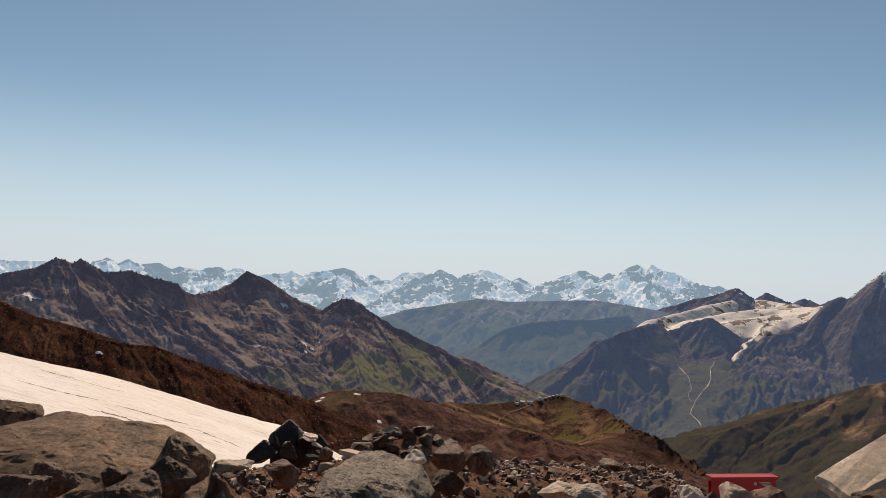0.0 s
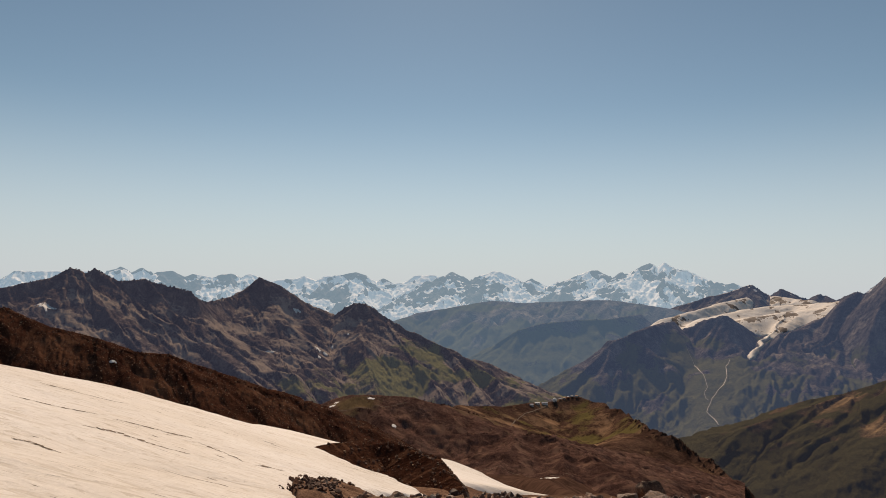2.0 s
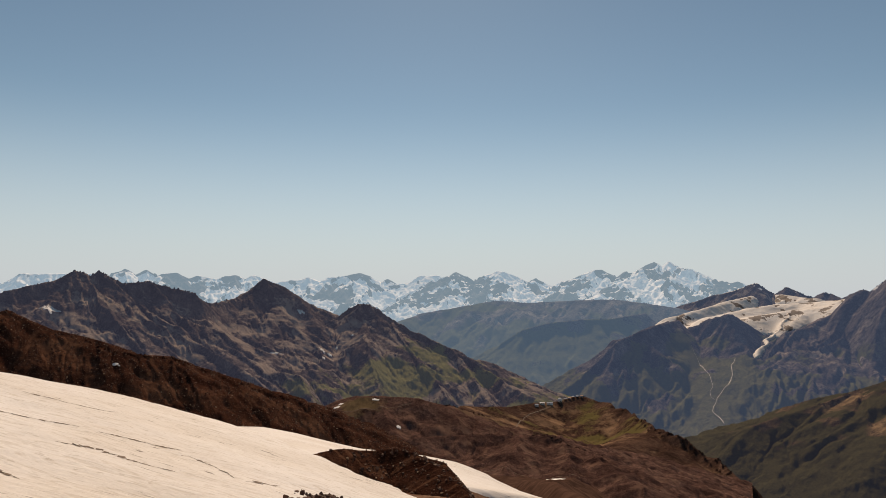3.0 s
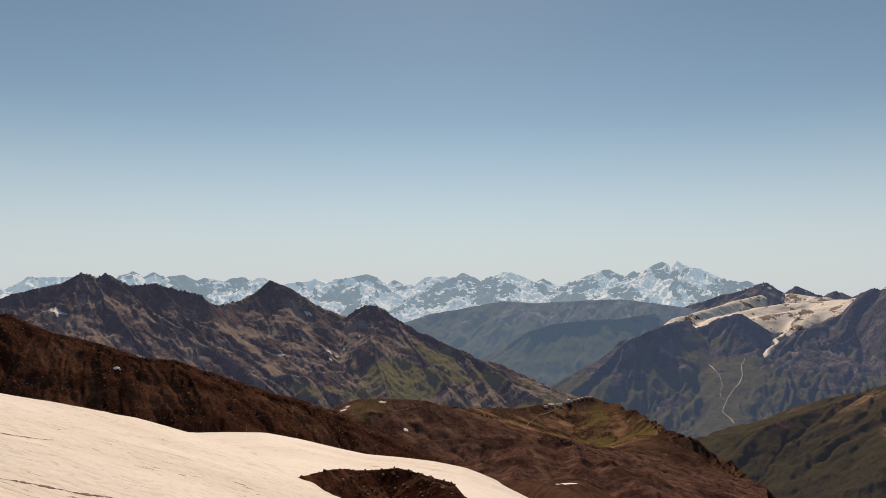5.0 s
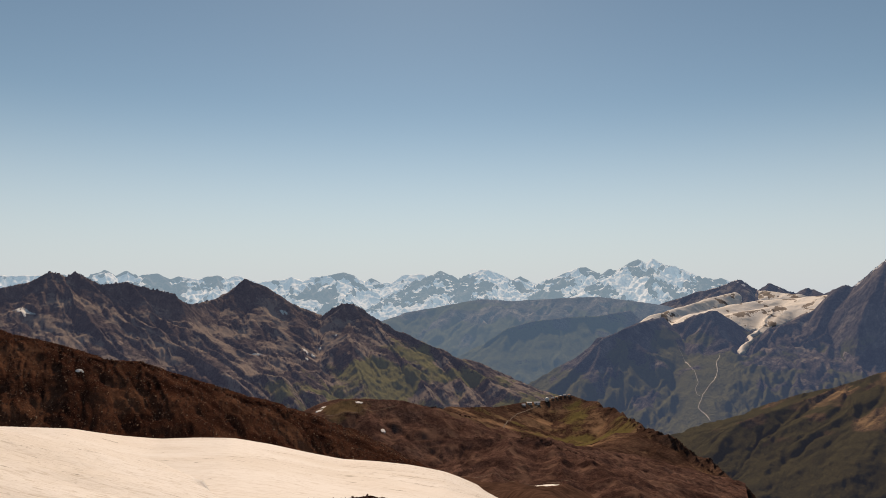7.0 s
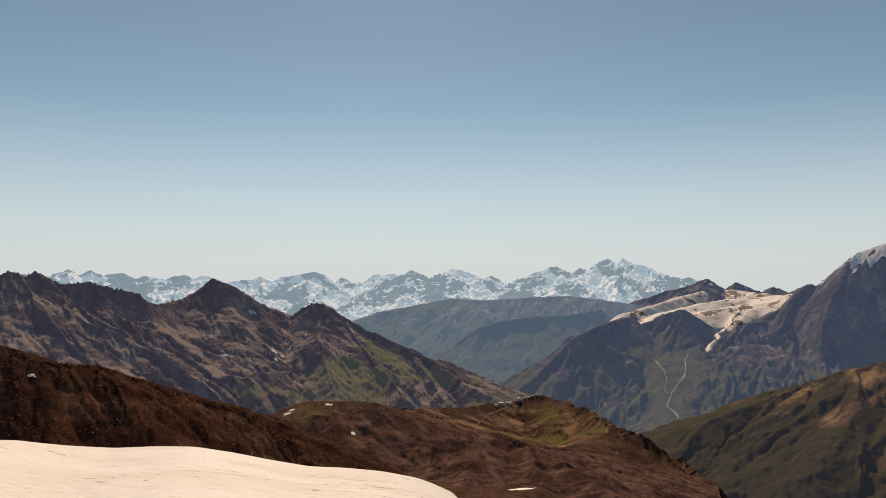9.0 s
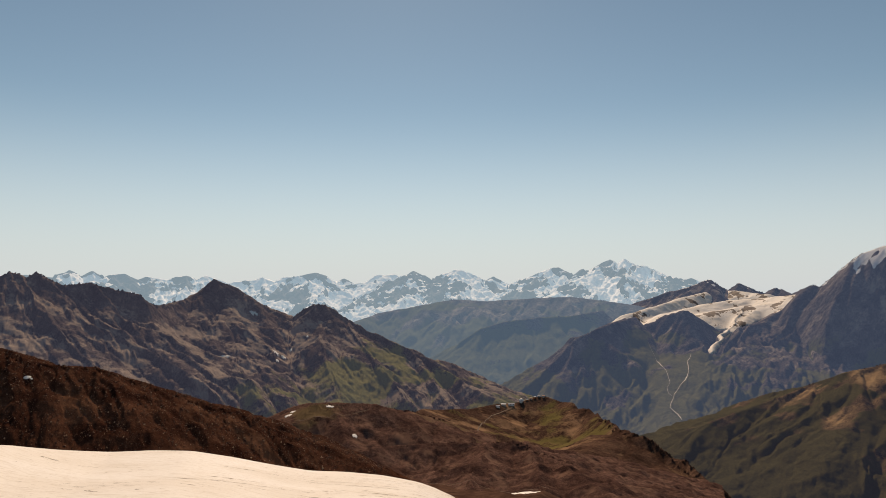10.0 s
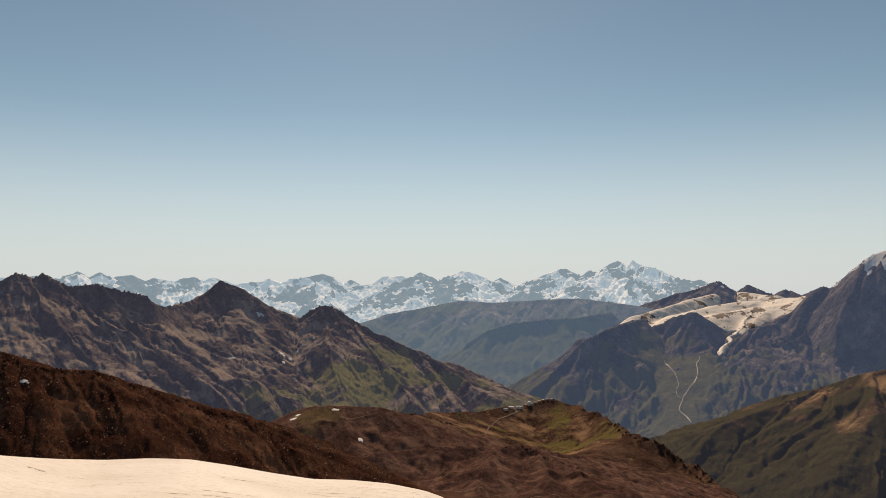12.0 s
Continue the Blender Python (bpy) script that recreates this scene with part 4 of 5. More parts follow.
def hut(x, y, z, length, width, tall, turn, wall, roof):
    base = tagged(new("hut"), "low station hut with a pitched metal roof", "building", "station huts")
    base.matrix_world = Matrix.Translation((x, y, z)) @ Matrix.Rotation(radians(turn), 4, "Z")
    bm = bmesh.new()
    box(bm, 0, 0, tall / 2 - 0.5, length, width, tall + 1)
    part("wall", bm, wall, base)
    bm = bmesh.new()
    h = tall + width * 0.28
    v = [bm.verts.new(c) for e in (-1, 1) for c in ((e * (length / 2 + 0.4), -width / 2 - 0.4, tall - 0.05), (e * (length / 2 + 0.4), 0, h), (e * (length / 2 + 0.4), width / 2 + 0.4, tall - 0.05))]
    for f in ((0, 1, 4, 3), (1, 2, 5, 4), (0, 3, 5, 2), (0, 2, 1), (3, 4, 5)):
        bm.faces.new([v[i] for i in f])
    part("roof", bm, roof, base)
    for k in range(max(2, int(length / 3.5))):
        bm = bmesh.new()
        box(bm, -length / 2 + (k + 0.7) * length / max(2, int(length / 3.5)), -width / 2 - 0.02, tall * 0.55, 1.0, 0.12, 1.1)
        part("window", bm, m_dark, base)


def height_at(f, x, y):
    return float(f(np.array([[x]], float), np.array([[y]], float))[0, 0])


for x, y in [(159, 1117)]:
    observatory(x, y, height_at(hill_z, x, y))
HUTS = [(142, 1105), (130, 1099), (120, 1088)]
for n, (x, y) in enumerate(HUTS):
    hut(x, y, height_at(hill_z, x, y), (9, 7, 5, 6, 5)[n % 5], 4.0, (2.4, 2.2, 2.0)[n % 3], (8, -12, 20, 5)[n % 4], (m_white, m_wall, m_white)[n % 3], (m_roof, m_white)[n % 2])

m_orange = plain("orange_painted_metal", (0.55, 0.20, 0.07), 0.6, 0.2, 0.5)
for n, (x, y) in enumerate([(168, 1121), (175, 1124), (181, 1128), (188, 1131), (195, 1130)]):
    hut(x, y, height_at(hill_z, x, y), 3.4, 2.6, 1.9, (10, -20, 35, 5, -8)[n], (m_orange, m_wall, m_orange, m_white, m_wall)[n], (m_roof, m_orange, m_white, m_roof, m_orange)[n])

# ---------- stones ----------


def stone_mesh(name, seed, size, corners=14, cuts=0, rough=0.0, flat=1.0, top=0.5, taper=0.0):
    """An angular stone: the hull of a few corners, its faces broken up by cuts and noise."""
    rng = random.Random(seed)
    bm = bmesh.new()
    for _ in range(corners):
        d = Vector((rng.gauss(0, 1), rng.gauss(0, 1), rng.gauss(0, 1))).normalized() * rng.uniform(0.78, 1.0)
        bm.verts.new((d.x * size[0] / 2, d.y * size[1] / 2, d.z * size[2] / 2 * flat))
    hull = bmesh.ops.convex_hull(bm, input=bm.verts)
    bmesh.ops.delete(bm, geom=[g for g in hull["geom_interior"] if isinstance(g, bmesh.types.BMVert)], context="VERTS")
    low = Vector([min(v.co[k] for v in bm.verts) for k in range(3)])
    high = Vector([max(v.co[k] for v in bm.verts) for k in range(3)])
    for v in bm.verts:
        v.co = [((v.co[k] - low[k]) / (high[k] - low[k]) - 0.5) * size[k] for k in range(3)]
    for v in bm.verts:
        f = 1 - taper * (v.co.z / size[2] + 0.5)
        v.co.x, v.co.y = v.co.x * f, v.co.y * f
    if top < 0.5:
        cut = bmesh.ops.bisect_plane(bm, geom=bm.verts[:] + bm.edges[:] + bm.faces[:], plane_co=(0, 0, top * size[2]), plane_no=(0.06, -0.10, 1), clear_outer=True)
        bmesh.ops.contextual_create(bm, geom=[e for e in cut["geom_cut"] if isinstance(e, bmesh.types.BMEdge)])
    if cuts:
        bmesh.ops.bevel(bm, geom=bm.edges[:], offset=0.035 * max(size), segments=1, affect="EDGES", clamp_overlap=True)
        bmesh.ops.triangulate(bm, faces=bm.faces[:])
        for _ in range(cuts):
            bmesh.ops.subdivide_edges(bm, edges=[e for e in bm.edges if e.calc_length() > (0.024 if cuts > 4 else 0.05) * max(size)], cuts=1, use_grid_fill=True)
            bmesh.ops.triangulate(bm, faces=bm.faces[:])
        s = max(size)
        off = Vector((seed * 3.1, seed * 1.7, 0))
        bm.normal_update()
        for v in bm.verts:
            p = v.co * (3.2 / s) + off
            n = noise.fractal(p, 0.8, 2.1, 6) - 0.9 * noise.voronoi(p * 1.3)[0][0] + 0.35 * noise.voronoi(p * 3.1)[0][1]
            grit = noise.fractal(p * 7.0, 0.7, 2.1, 4)
            v.co += v.normal * (n + 0.22 * grit) * rough * s
    mesh = bpy.data.meshes.new(name)
    bm.to_mesh(mesh)
    bm.free()
    return mesh


def stone_material(name, dark, light, scale, relief, lichen=None, sheen=0.55, grainy=0.8):
    m, t, bsdf = nodes_of(name)
    big, fine = noise_node(t, scale, 6, 0.6), noise_node(t, scale * 11, 8, 0.75)
    col = ramp(t, big, [(0.35, dark), (0.65, light)])
    col = mix(t, grainy, col, ramp(t, fine, [(0.32, (0.28, 0.26, 0.25)), (0.5, (0.95, 0.95, 0.95)), (0.68, (1.9, 1.85, 1.8))]), "MULTIPLY")
    if lichen:
        col = mix(t, ramp(t, noise_node(t, scale * 2.5, 5, 0.7, distortion=1.0), [(0.56, (0, 0, 0)), (0.62, (1, 1, 1))]), col, lichen)
    info = t.nodes.new("ShaderNodeObjectInfo")
    col = mix(t, 1.0, col, ramp(t, info.outputs["Random"], [(0.0, (0.7, 0.62, 0.57)), (0.6, (1.0, 0.92, 0.85)), (1.0, (1.4, 1.3, 1.2))]), "MULTIPLY")
    t.links.new(col, bsdf.inputs["Base Color"])
    bsdf.inputs["Roughness"].default_value = sheen
    bsdf.inputs["Specular IOR Level"].default_value = 0.25
    bump(t, bsdf, mix(t, 0.5, fine, noise_node(t, scale * 40, 5, 0.7)), relief)
    return m


m_brown = stone_material("brown_lava_stone", (0.085, 0.042, 0.026), (0.26, 0.148, 0.094), 6, 0.02, (0.38, 0.265, 0.17))
m_dusty = stone_material("dusty_brown_stone", (0.21, 0.135, 0.084), (0.46, 0.31, 0.20), 9, 0.02, (0.13, 0.08, 0.05), 0.7)
m_grey = stone_material("grey_lava_stone", (0.15, 0.13, 0.10), (0.38, 0.335, 0.265), 9, 0.015, (0.10, 0.075, 0.055), 0.6)
m_black = stone_material("black_glassy_lava", (0.022, 0.015, 0.012), (0.055, 0.04, 0.034), 7, 0.012, None, 0.45)
m_pale = stone_material("pale_andesite", (0.44, 0.37, 0.29), (0.66, 0.58, 0.48), 5, 0.006, None, 0.6, 0.45)
m_redstone = stone_material("red_scoria", (0.075, 0.034, 0.024), (0.19, 0.095, 0.062), 8, 0.02)


def crags(owner, points, surface, size, count, seed, material, label):
    """Jagged outcrops, each a cluster of broken blocks, on a landform they belong to."""
    rg = np.random.RandomState(seed)
    base = []
    for k in range(5):
        m = stone_mesh("tmp", 700 + k + seed, (1, 0.8, 1.1), 10, 0, 0, 1.0, 0.5, 0.35)
        base.append((np.array([v.co[:] for v in m.vertices]), [tuple(p.vertices) for p in m.polygons]))
        bpy.data.meshes.remove(m)
    for x, y in points:
        verts, faces, start = [], [], 0
        for k in range(count):
            v, f = base[rg.randint(5)]
            px, py, s, a = x + rg.normal(0, size), y + rg.normal(0, size * 0.6), size * rg.uniform(0.4, 1.2), rg.uniform(0, 6.283)
            z = float(surface(np.array([[px]]), np.array([[py]]))[0, 0])
            c, d = math.cos(a), math.sin(a)
            verts.append(np.stack([v[:, 0] * c - v[:, 1] * d, v[:, 0] * d + v[:, 1] * c, v[:, 2]], 1) * s + (px, py, z + 0.05 * s))
            faces.extend(tuple(i + start for i in p) for p in f)
            start += len(v)
        mesh = bpy.data.meshes.new("crag")
        mesh.from_pydata(np.concatenate(verts).tolist(), [], faces)
        mesh.materials.append(material)
        ob = new("crag", mesh)
        ob.parent = bpy.data.objects[owner]
        tagged(ob, label, kind="stuff")


def between(line, first, last, count, shift=0.0):
    """Points at even steps along part of a crest."""
    p = np.array([q[:2] for q in line[first:last]], float)
    at = np.linspace(0, len(p) - 1, count)
    return list(zip(np.interp(at, range(len(p)), p[:, 0]), np.interp(at, range(len(p)), p[:, 1]) + shift))


crags("brown_massif", between(L_CREST, 2, 19, 26), left_surface, 5.5, 9, 21, m_left, "jagged brown crag on the crest")
crags("brown_massif", between(L_CREST, 19, 25, 10), left_surface, 5.0, 8, 22, m_left, "jagged brown crag on the crest")
crags("brown_massif", between(L_SPURS[0], 1, 6, 7), left_surface, 5.0, 8, 23, m_left, "jagged brown crag on the crest")
crags("station_hill", between(H_FLANK, 2, 9, 16), hill_surface, 3.0, 10, 24, m_hill, "dark jagged outcrop on the hill edge")
crags("station_hill", between(H_TOP, 6, 12, 6), hill_surface, 1.6, 8, 25, m_hill, "low outcrop on the hill top")
crags("cinder_hill", between(RH_CREST[0], 6, 11, 8), red_surface, 2.4, 9, 26, m_red, "dark cinder outcrop")
crags("scree_ridge", between(S_CREST, 2, 15, 22, -3), scree_surface, 1.3, 12, 27, m_scree, "broken dark rocks on the ridge crest")
crags("glacier_massif", between(R_CREST, 4, 14, 12), massif_surface, 7, 8, 28, m_right, "dark rock tower above the glacier")


crags("green_ridge", between(G_CREST, 3, 7, 10), green_surface, 4.0, 9, 31, m_green, "dark rocky outcrop on the ridge")
crags("lava_flow", between(F_CREST[0], 3, 9, 14, -2), flow_surface, 1.5, 10, 32, m_red, "broken lava blocks along the flow edge")
crags("dark_peak", between(DARK_CREST, 8, 14, 8), dark_surface, 6, 8, 34, m_right, "dark rock rib in the snow")
crags("hazy_spur", between(MID_SPUR, 0, 5, 7), spur_surface, 6, 8, 35, m_spur, "rock step on the hazy spur")
crags("hazy_plateau", between(MID, 3, 10, 8), mid_surface, 7, 8, 33, m_mid, "hazy rock knoll on the plateau")


def stone(label, seed, size, at, turn, material, sink=0.25, corners=14, cuts=3, rough=0.035, tilt=(0, 0), name="boulder", group="", top=0.5, taper=0.0):
    """One stone with its top near the height given in at."""
    mesh = stone_mesh(name, seed, size, corners, cuts, rough, 1.0, top, taper)
    mesh.materials.append(material)
    ob = new(name, mesh)
    ob.matrix_world = pose(at[0], at[1], at[2] - size[2] * top, tilt[0], tilt[1], turn)
    return tagged(ob, label, "rock", group)


stone("large low brown boulder with a dusty gravelly top", 1, (0.64, 0.66, 0.2), (-0.831, 1.616, -0.347), 15, m_dusty, cuts=6, rough=0.018, corners=80, tilt=(3, 4))
stone("dark brown boulder with a pale sunlit top", 2, (0.2, 0.18, 0.14), (-1.314, 2.207, -0.395), 20, m_dusty, rough=0.04, corners=20)
stone("rough dark rock broken from the large boulder", 3, (0.13, 0.12, 0.13), (-0.537, 1.534, -0.337), 40, m_brown, cuts=4, corners=18, rough=0.05)
stone("dark broken rock in front of the boulder", 4, (0.08, 0.06, 0.06), (-0.615, 1.162, -0.307), 15, m_brown, rough=0.04)
stone("small brown rock at the edge of the gravel", 5, (0.07, 0.08, 0.1), (-0.396, 1.296, -0.352), 70, m_brown, rough=0.05)
stone("small dark stone leaning on the boulder", 6, (0.04, 0.04, 0.035), (-0.513, 1.154, -0.309), 0, m_brown)
stone("thin pale rock slab lying flat", 7, (0.11, 0.09, 0.035), (-0.511, 1.825, -0.461), 25, m_pale, corners=16)
stone("jagged black rock pile with glassy edges", 8, (0.50, 0.36, 0.36), (-0.985, 4.708, -0.915), 30, m_black, corners=11, rough=0.018, taper=0.62, cuts=3)
stone("black slab leaning on the jagged rock", 9, (0.2, 0.16, 0.17), (-0.838, 4.569, -0.994), 65, m_black, tilt=(14, 16), rough=0.02, corners=9, cuts=3, taper=0.3)
stone("low black rock at the foot of the pile", 10, (0.26, 0.2, 0.16), (-1.077, 4.462, -1.010), 10, m_black, rough=0.02, corners=9, cuts=3, taper=0.5)
stone("small square stone with a sunlit top", 11, (0.09, 0.08, 0.09), (-0.643, 4.190, -0.976), 12, m_brown, corners=20)
stone("large grey flat rock with a dusty top", 12, (0.28, 0.46, 0.11), (-0.150, 1.830, -0.472), -8, m_grey, cuts=6, corners=60, rough=0.026, tilt=(4, 7))
stone("rounded reddish brown rock", 13, (0.16, 0.15, 0.15), (0.065, 3.220, -0.719), 35, m_redstone, corners=24)
stone("dark brown rock beside the rounded one", 14, (0.14, 0.14, 0.13), (0.209, 3.409, -0.764), 80, m_brown, corners=22)
stone("pale angular rock in the rubble", 15, (0.11, 0.1, 0.07), (-0.091, 3.115, -0.727), 5, m_pale)
stone("brown rock low in the rubble", 16, (0.13, 0.11, 0.09), (0.038, 2.518, -0.648), 15, m_redstone)
stone("brown rock sunk in the gravel", 17, (0.12, 0.11, 0.09), (-0.454, 2.186, -0.550), 50, m_brown, rough=0.04)
stone("pale flat stone in the gravel", 18, (0.16, 0.12, 0.05), (0.402, 2.382, -0.642), 20, m_pale)
stone("pale broken stone slab in the gravel", 19, (0.2, 0.15, 0.06), (0.473, 2.270, -0.619), 65, m_pale)
stone("pale pointed rock in front of the crate", 20, (0.2, 0.18, 0.2), (1.327, 3.238, -0.846), 20, m_pale, corners=12)
stone("dark brown rock in front of the crate", 21, (0.22, 0.18, 0.12), (1.447, 3.079, -0.823), 50, m_brown)
slab_bm = bmesh.new()
bmesh.ops.create_cube(slab_bm, size=1, matrix=Matrix.Diagonal((0.52, 0.15, 0.05, 1)))
bmesh.ops.bevel(slab_bm, geom=slab_bm.edges[:], offset=0.012, segments=1, affect="EDGES")
bmesh.ops.subdivide_edges(slab_bm, edges=slab_bm.edges[:], cuts=7, use_grid_fill=True)
for v in slab_bm.verts:
    p = v.co * 9
    v.co += Vector((0.02 * noise.noise(p * 0.8), 0.014 * noise.noise(p * 0.9 + Vector((7, 0, 0))), 0.008 * noise.fractal(p, 0.8, 2.1, 5)))
slab_mesh = bpy.data.meshes.new("boulder")
slab_bm.to_mesh(slab_mesh)
slab_bm.free()
slab_mesh.materials.append(m_pale)
slab = tagged(new("boulder", slab_mesh), "long pale slab leaning up with a sunlit top", "rock")
slab.matrix_world = pose(1.298, 1.965, -0.412, 8, -29, 8)
stone("dark brown rock under the pale slab", 23, (0.2, 0.16, 0.14), (1.134, 1.827, -0.465), 0, m_brown, rough=0.04)
stone("dark red stone on the snow edge", 24, (0.12, 0.11, 0.11), (-1.232, 3.290, -0.735), 0, m_redstone)
stone("dark stone on the snow edge", 25, (0.15, 0.13, 0.12), (-1.511, 3.940, -0.889), 30, m_brown)
stone("brown rock on the rubble knoll", 26, (0.16, 0.14, 0.12), (-0.433, 4.871, -1.044), 0, m_brown)
stone("dark tilted slab on the rubble knoll", 27, (0.2, 0.12, 0.1), (-0.268, 4.987, -1.032), 60, m_brown, tilt=(25, 10))
stone("dark rock on the rubble knoll", 28, (0.17, 0.15, 0.12), (-0.086, 5.100, -1.009), 20, m_brown)
stone("brown blocky rock on the rubble knoll", 29, (0.18, 0.15, 0.14), (-0.466, 4.466, -1.001), 45, m_brown)
stone("large dark boulder far down the ledge", 30, (0.75, 0.6, 0.6), (5.715, 22.656, -5.480), 10, m_brown)
stone("dark boulder on the ledge edge", 31, (0.5, 0.45, 0.45), (2.857, 16.746, -4.200), 60, m_brown)
stone("brown boulder on the ledge edge", 32, (0.55, 0.5, 0.4), (4.162, 18.968, -4.786), 15, m_brown)
stone("brown rounded rock with a lit crown", 33, (0.12, 0.1, 0.1), (-0.469, 1.227, -0.309), 20, m_brown, cuts=4, corners=24, rough=0.035)
stone("ochre speckled rock low in front", 34, (0.13, 0.1, 0.09), (-0.465, 1.118, -0.311), 60, m_brown, cuts=4, corners=24, rough=0.035)
stone("dark rock half sunk in gravel", 35, (0.09, 0.08, 0.07), (-0.610, 1.049, -0.299), 10, m_brown, cuts=4, rough=0.04)
stone("sharp black stone in the rock pile", 36, (0.13, 0.11, 0.16), (-1.019, 4.538, -0.965), 15, m_black, corners=10, cuts=2, rough=0.03, taper=0.6)
stone("sharp black stone in the rock pile", 37, (0.12, 0.1, 0.15), (-0.901, 4.620, -0.942), 70, m_black, corners=10, cuts=2, rough=0.03, taper=0.6)
stone("sharp black stone in the rock pile", 38, (0.14, 0.1, 0.11), (-0.770, 4.521, -1.030), 35, m_black, corners=10, cuts=2, rough=0.03, taper=0.4)
stone("flat pale stone with a sunlit face", 39, (0.11, 0.08, 0.03), (-0.793, 4.479, -0.966), 20, m_pale, corners=14, cuts=2, rough=0.02, tilt=(6, 12))
stone("sharp black stone in the rock pile", 40, (0.15, 0.12, 0.12), (-0.909, 4.398, -0.994), 55, m_black, corners=10, cuts=2, rough=0.03, taper=0.5)

stone("black rock behind the pale stones", 129, (0.22, 0.16, 0.2), (-0.775, 4.62, -0.985), 20, m_black, rough=0.02, corners=9, cuts=3, taper=0.4)
for k, (x, y, z, w) in enumerate([(-0.80, 4.50, -0.995, 0.10), (-0.74, 4.46, -1.02, 0.08), (-0.70, 4.44, -1.06, 0.09), (-0.76, 4.40, -1.07, 0.11)]):
    stone("thin pale stone with a sunlit top", 130 + k, (w, 0.07, 0.022), (x, y, z), 15 * k, m_pale, corners=12, cuts=1, rough=0.01, tilt=(4, 14), name="stone")

knoll = random.Random(19)
for k in range(30):
    x, y = knoll.gauss(-0.28, 0.22), knoll.gauss(4.85, 0.3)
    size = knoll.uniform(0.07, 0.19)
    top = height_at(slope, x, y) + size * 0.5
    stone("dark angular stone heaped on the rubble knoll", 60 + k, (size, size * knoll.uniform(0.6, 0.9), size * knoll.uniform(0.5, 0.85)), (x, y, top), knoll.uniform(0, 360),
          (m_brown, m_brown, m_redstone, m_brown, m_pale)[k % 5], corners=11, cuts=2, rough=0.03, tilt=(knoll.uniform(-25, 25), knoll.uniform(-25, 25)), name="stone", group="stones on the rubble knoll")

# stones lying about on the near ledge, told apart one by one
KINDS = []
for k in range(14):
    size = (1.0, random.uniform(0.65, 0.95), random.uniform(0.5, 0.85))
    mesh = stone_mesh("stone", 300 + k, size, 13 + k % 5, 2, 0.045)
    mesh.materials.append((m_brown, m_brown, m_redstone, m_brown, m_brown, m_brown, m_pale)[k % 7])
    KINDS.append(mesh)
LABELS = {"brown_lava_stone": "brown angular lava stone on the gravel", "grey_lava_stone": "grey angular stone on the gravel",
          "red_scoria": "small red scoria stone on the gravel", "pale_andesite": "pale flat-faced stone on the gravel"}
rng = random.Random(7)
for _ in range(330):
    y = 2.0 + 20 * rng.random() ** 2.2
    x = rng.uniform(-0.62, 0.46) * y + rng.uniform(-0.3, 0.3)
    if x < -3.5 - 0.05 * y:
        continue
    s = (0.030 + 0.009 * y) * (0.7 + 2.6 * rng.random() ** 3)
    mesh = rng.choice(KINDS)
    ob = new("stone", mesh)
    z = height_at(slope, x, y)
    ob.matrix_world = pose(x, y, z + s * 0.12, rng.uniform(-20, 20), rng.uniform(-20, 20), rng.uniform(0, 360)) @ Matrix.Scale(s, 4)
    tagged(ob, LABELS[mesh.materials[0].name], "stone", "stones on the ledge")


def rubble(name, label, count, place, size, height, material, seed, category="rubble"):
    """Loose stones past counting, joined into one mesh."""
    rg = np.random.RandomState(seed)
    base = []
    for k in range(8):
        m = stone_mesh("tmp", 500 + k + seed, (1, 0.85, 0.75), 11, 0)
        base.append((np.array([v.co[:] for v in m.vertices]), [tuple(p.vertices) for p in m.polygons]))
        bpy.data.meshes.remove(m)
    turns = [np.array(Matrix.Rotation(rg.uniform(0, 6.283), 3, Vector(rg.normal(0, 1, 3)).normalized())) for _ in range(64)]
    X, Y = place(rg, count)
    Z = height(X[None, :], Y[None, :])[0]
    S = size(rg, X, Y)
    verts, faces, start = [], [], 0
    for n in range(len(X)):
        v, f = base[n % 8]
        verts.append(v @ turns[rg.randint(64)] * S[n] + (X[n], Y[n], Z[n] + S[n] * 0.15))
        faces.extend(tuple(i + start for i in p) for p in f)
        start += len(v)
    mesh = bpy.data.meshes.new(name)
    mesh.from_pydata(np.concatenate(verts).tolist(), [], faces)
    mesh.materials.append(material)
    return tagged(new(name, mesh), label, category, kind="stuff")


m_loose, t, bsdf = nodes_of("loose_stones")
geo = t.nodes.new("ShaderNodeNewGeometry")
grit = noise_node(t, 90, 6, 0.7)
tone = ramp(t, geo.outputs["Random Per Island"], [(0.0, (0.06, 0.029, 0.019)), (0.5, (0.165, 0.088, 0.057)), (0.88, (0.32, 0.19, 0.125)), (1.0, (0.54, 0.42, 0.31))])
t.links.new(mix(t, 0.8, tone, ramp(t, grit, [(0.32, (0.4, 0.38, 0.36)), (0.5, (1.0, 1.0, 1.0)), (0.68, (1.7, 1.65, 1.6))]), "MULTIPLY"), bsdf.inputs["Base Color"])
bsdf.inputs["Roughness"].default_value = 0.6
bsdf.inputs["Specular IOR Level"].default_value = 0.25
bump(t, bsdf, grit, 0.004)


m_bould, t, bsdf = nodes_of("scree_boulders")
geo = t.nodes.new("ShaderNodeNewGeometry")
t.links.new(ramp(t, geo.outputs["Random Per Island"], [(0.0, (0.045, 0.017, 0.010)), (0.6, (0.12, 0.052, 0.03)), (0.9, (0.26, 0.14, 0.085)), (1.0, (0.42, 0.28, 0.18))]), bsdf.inputs["Base Color"])
bsdf.inputs["Roughness"].default_value = 0.85


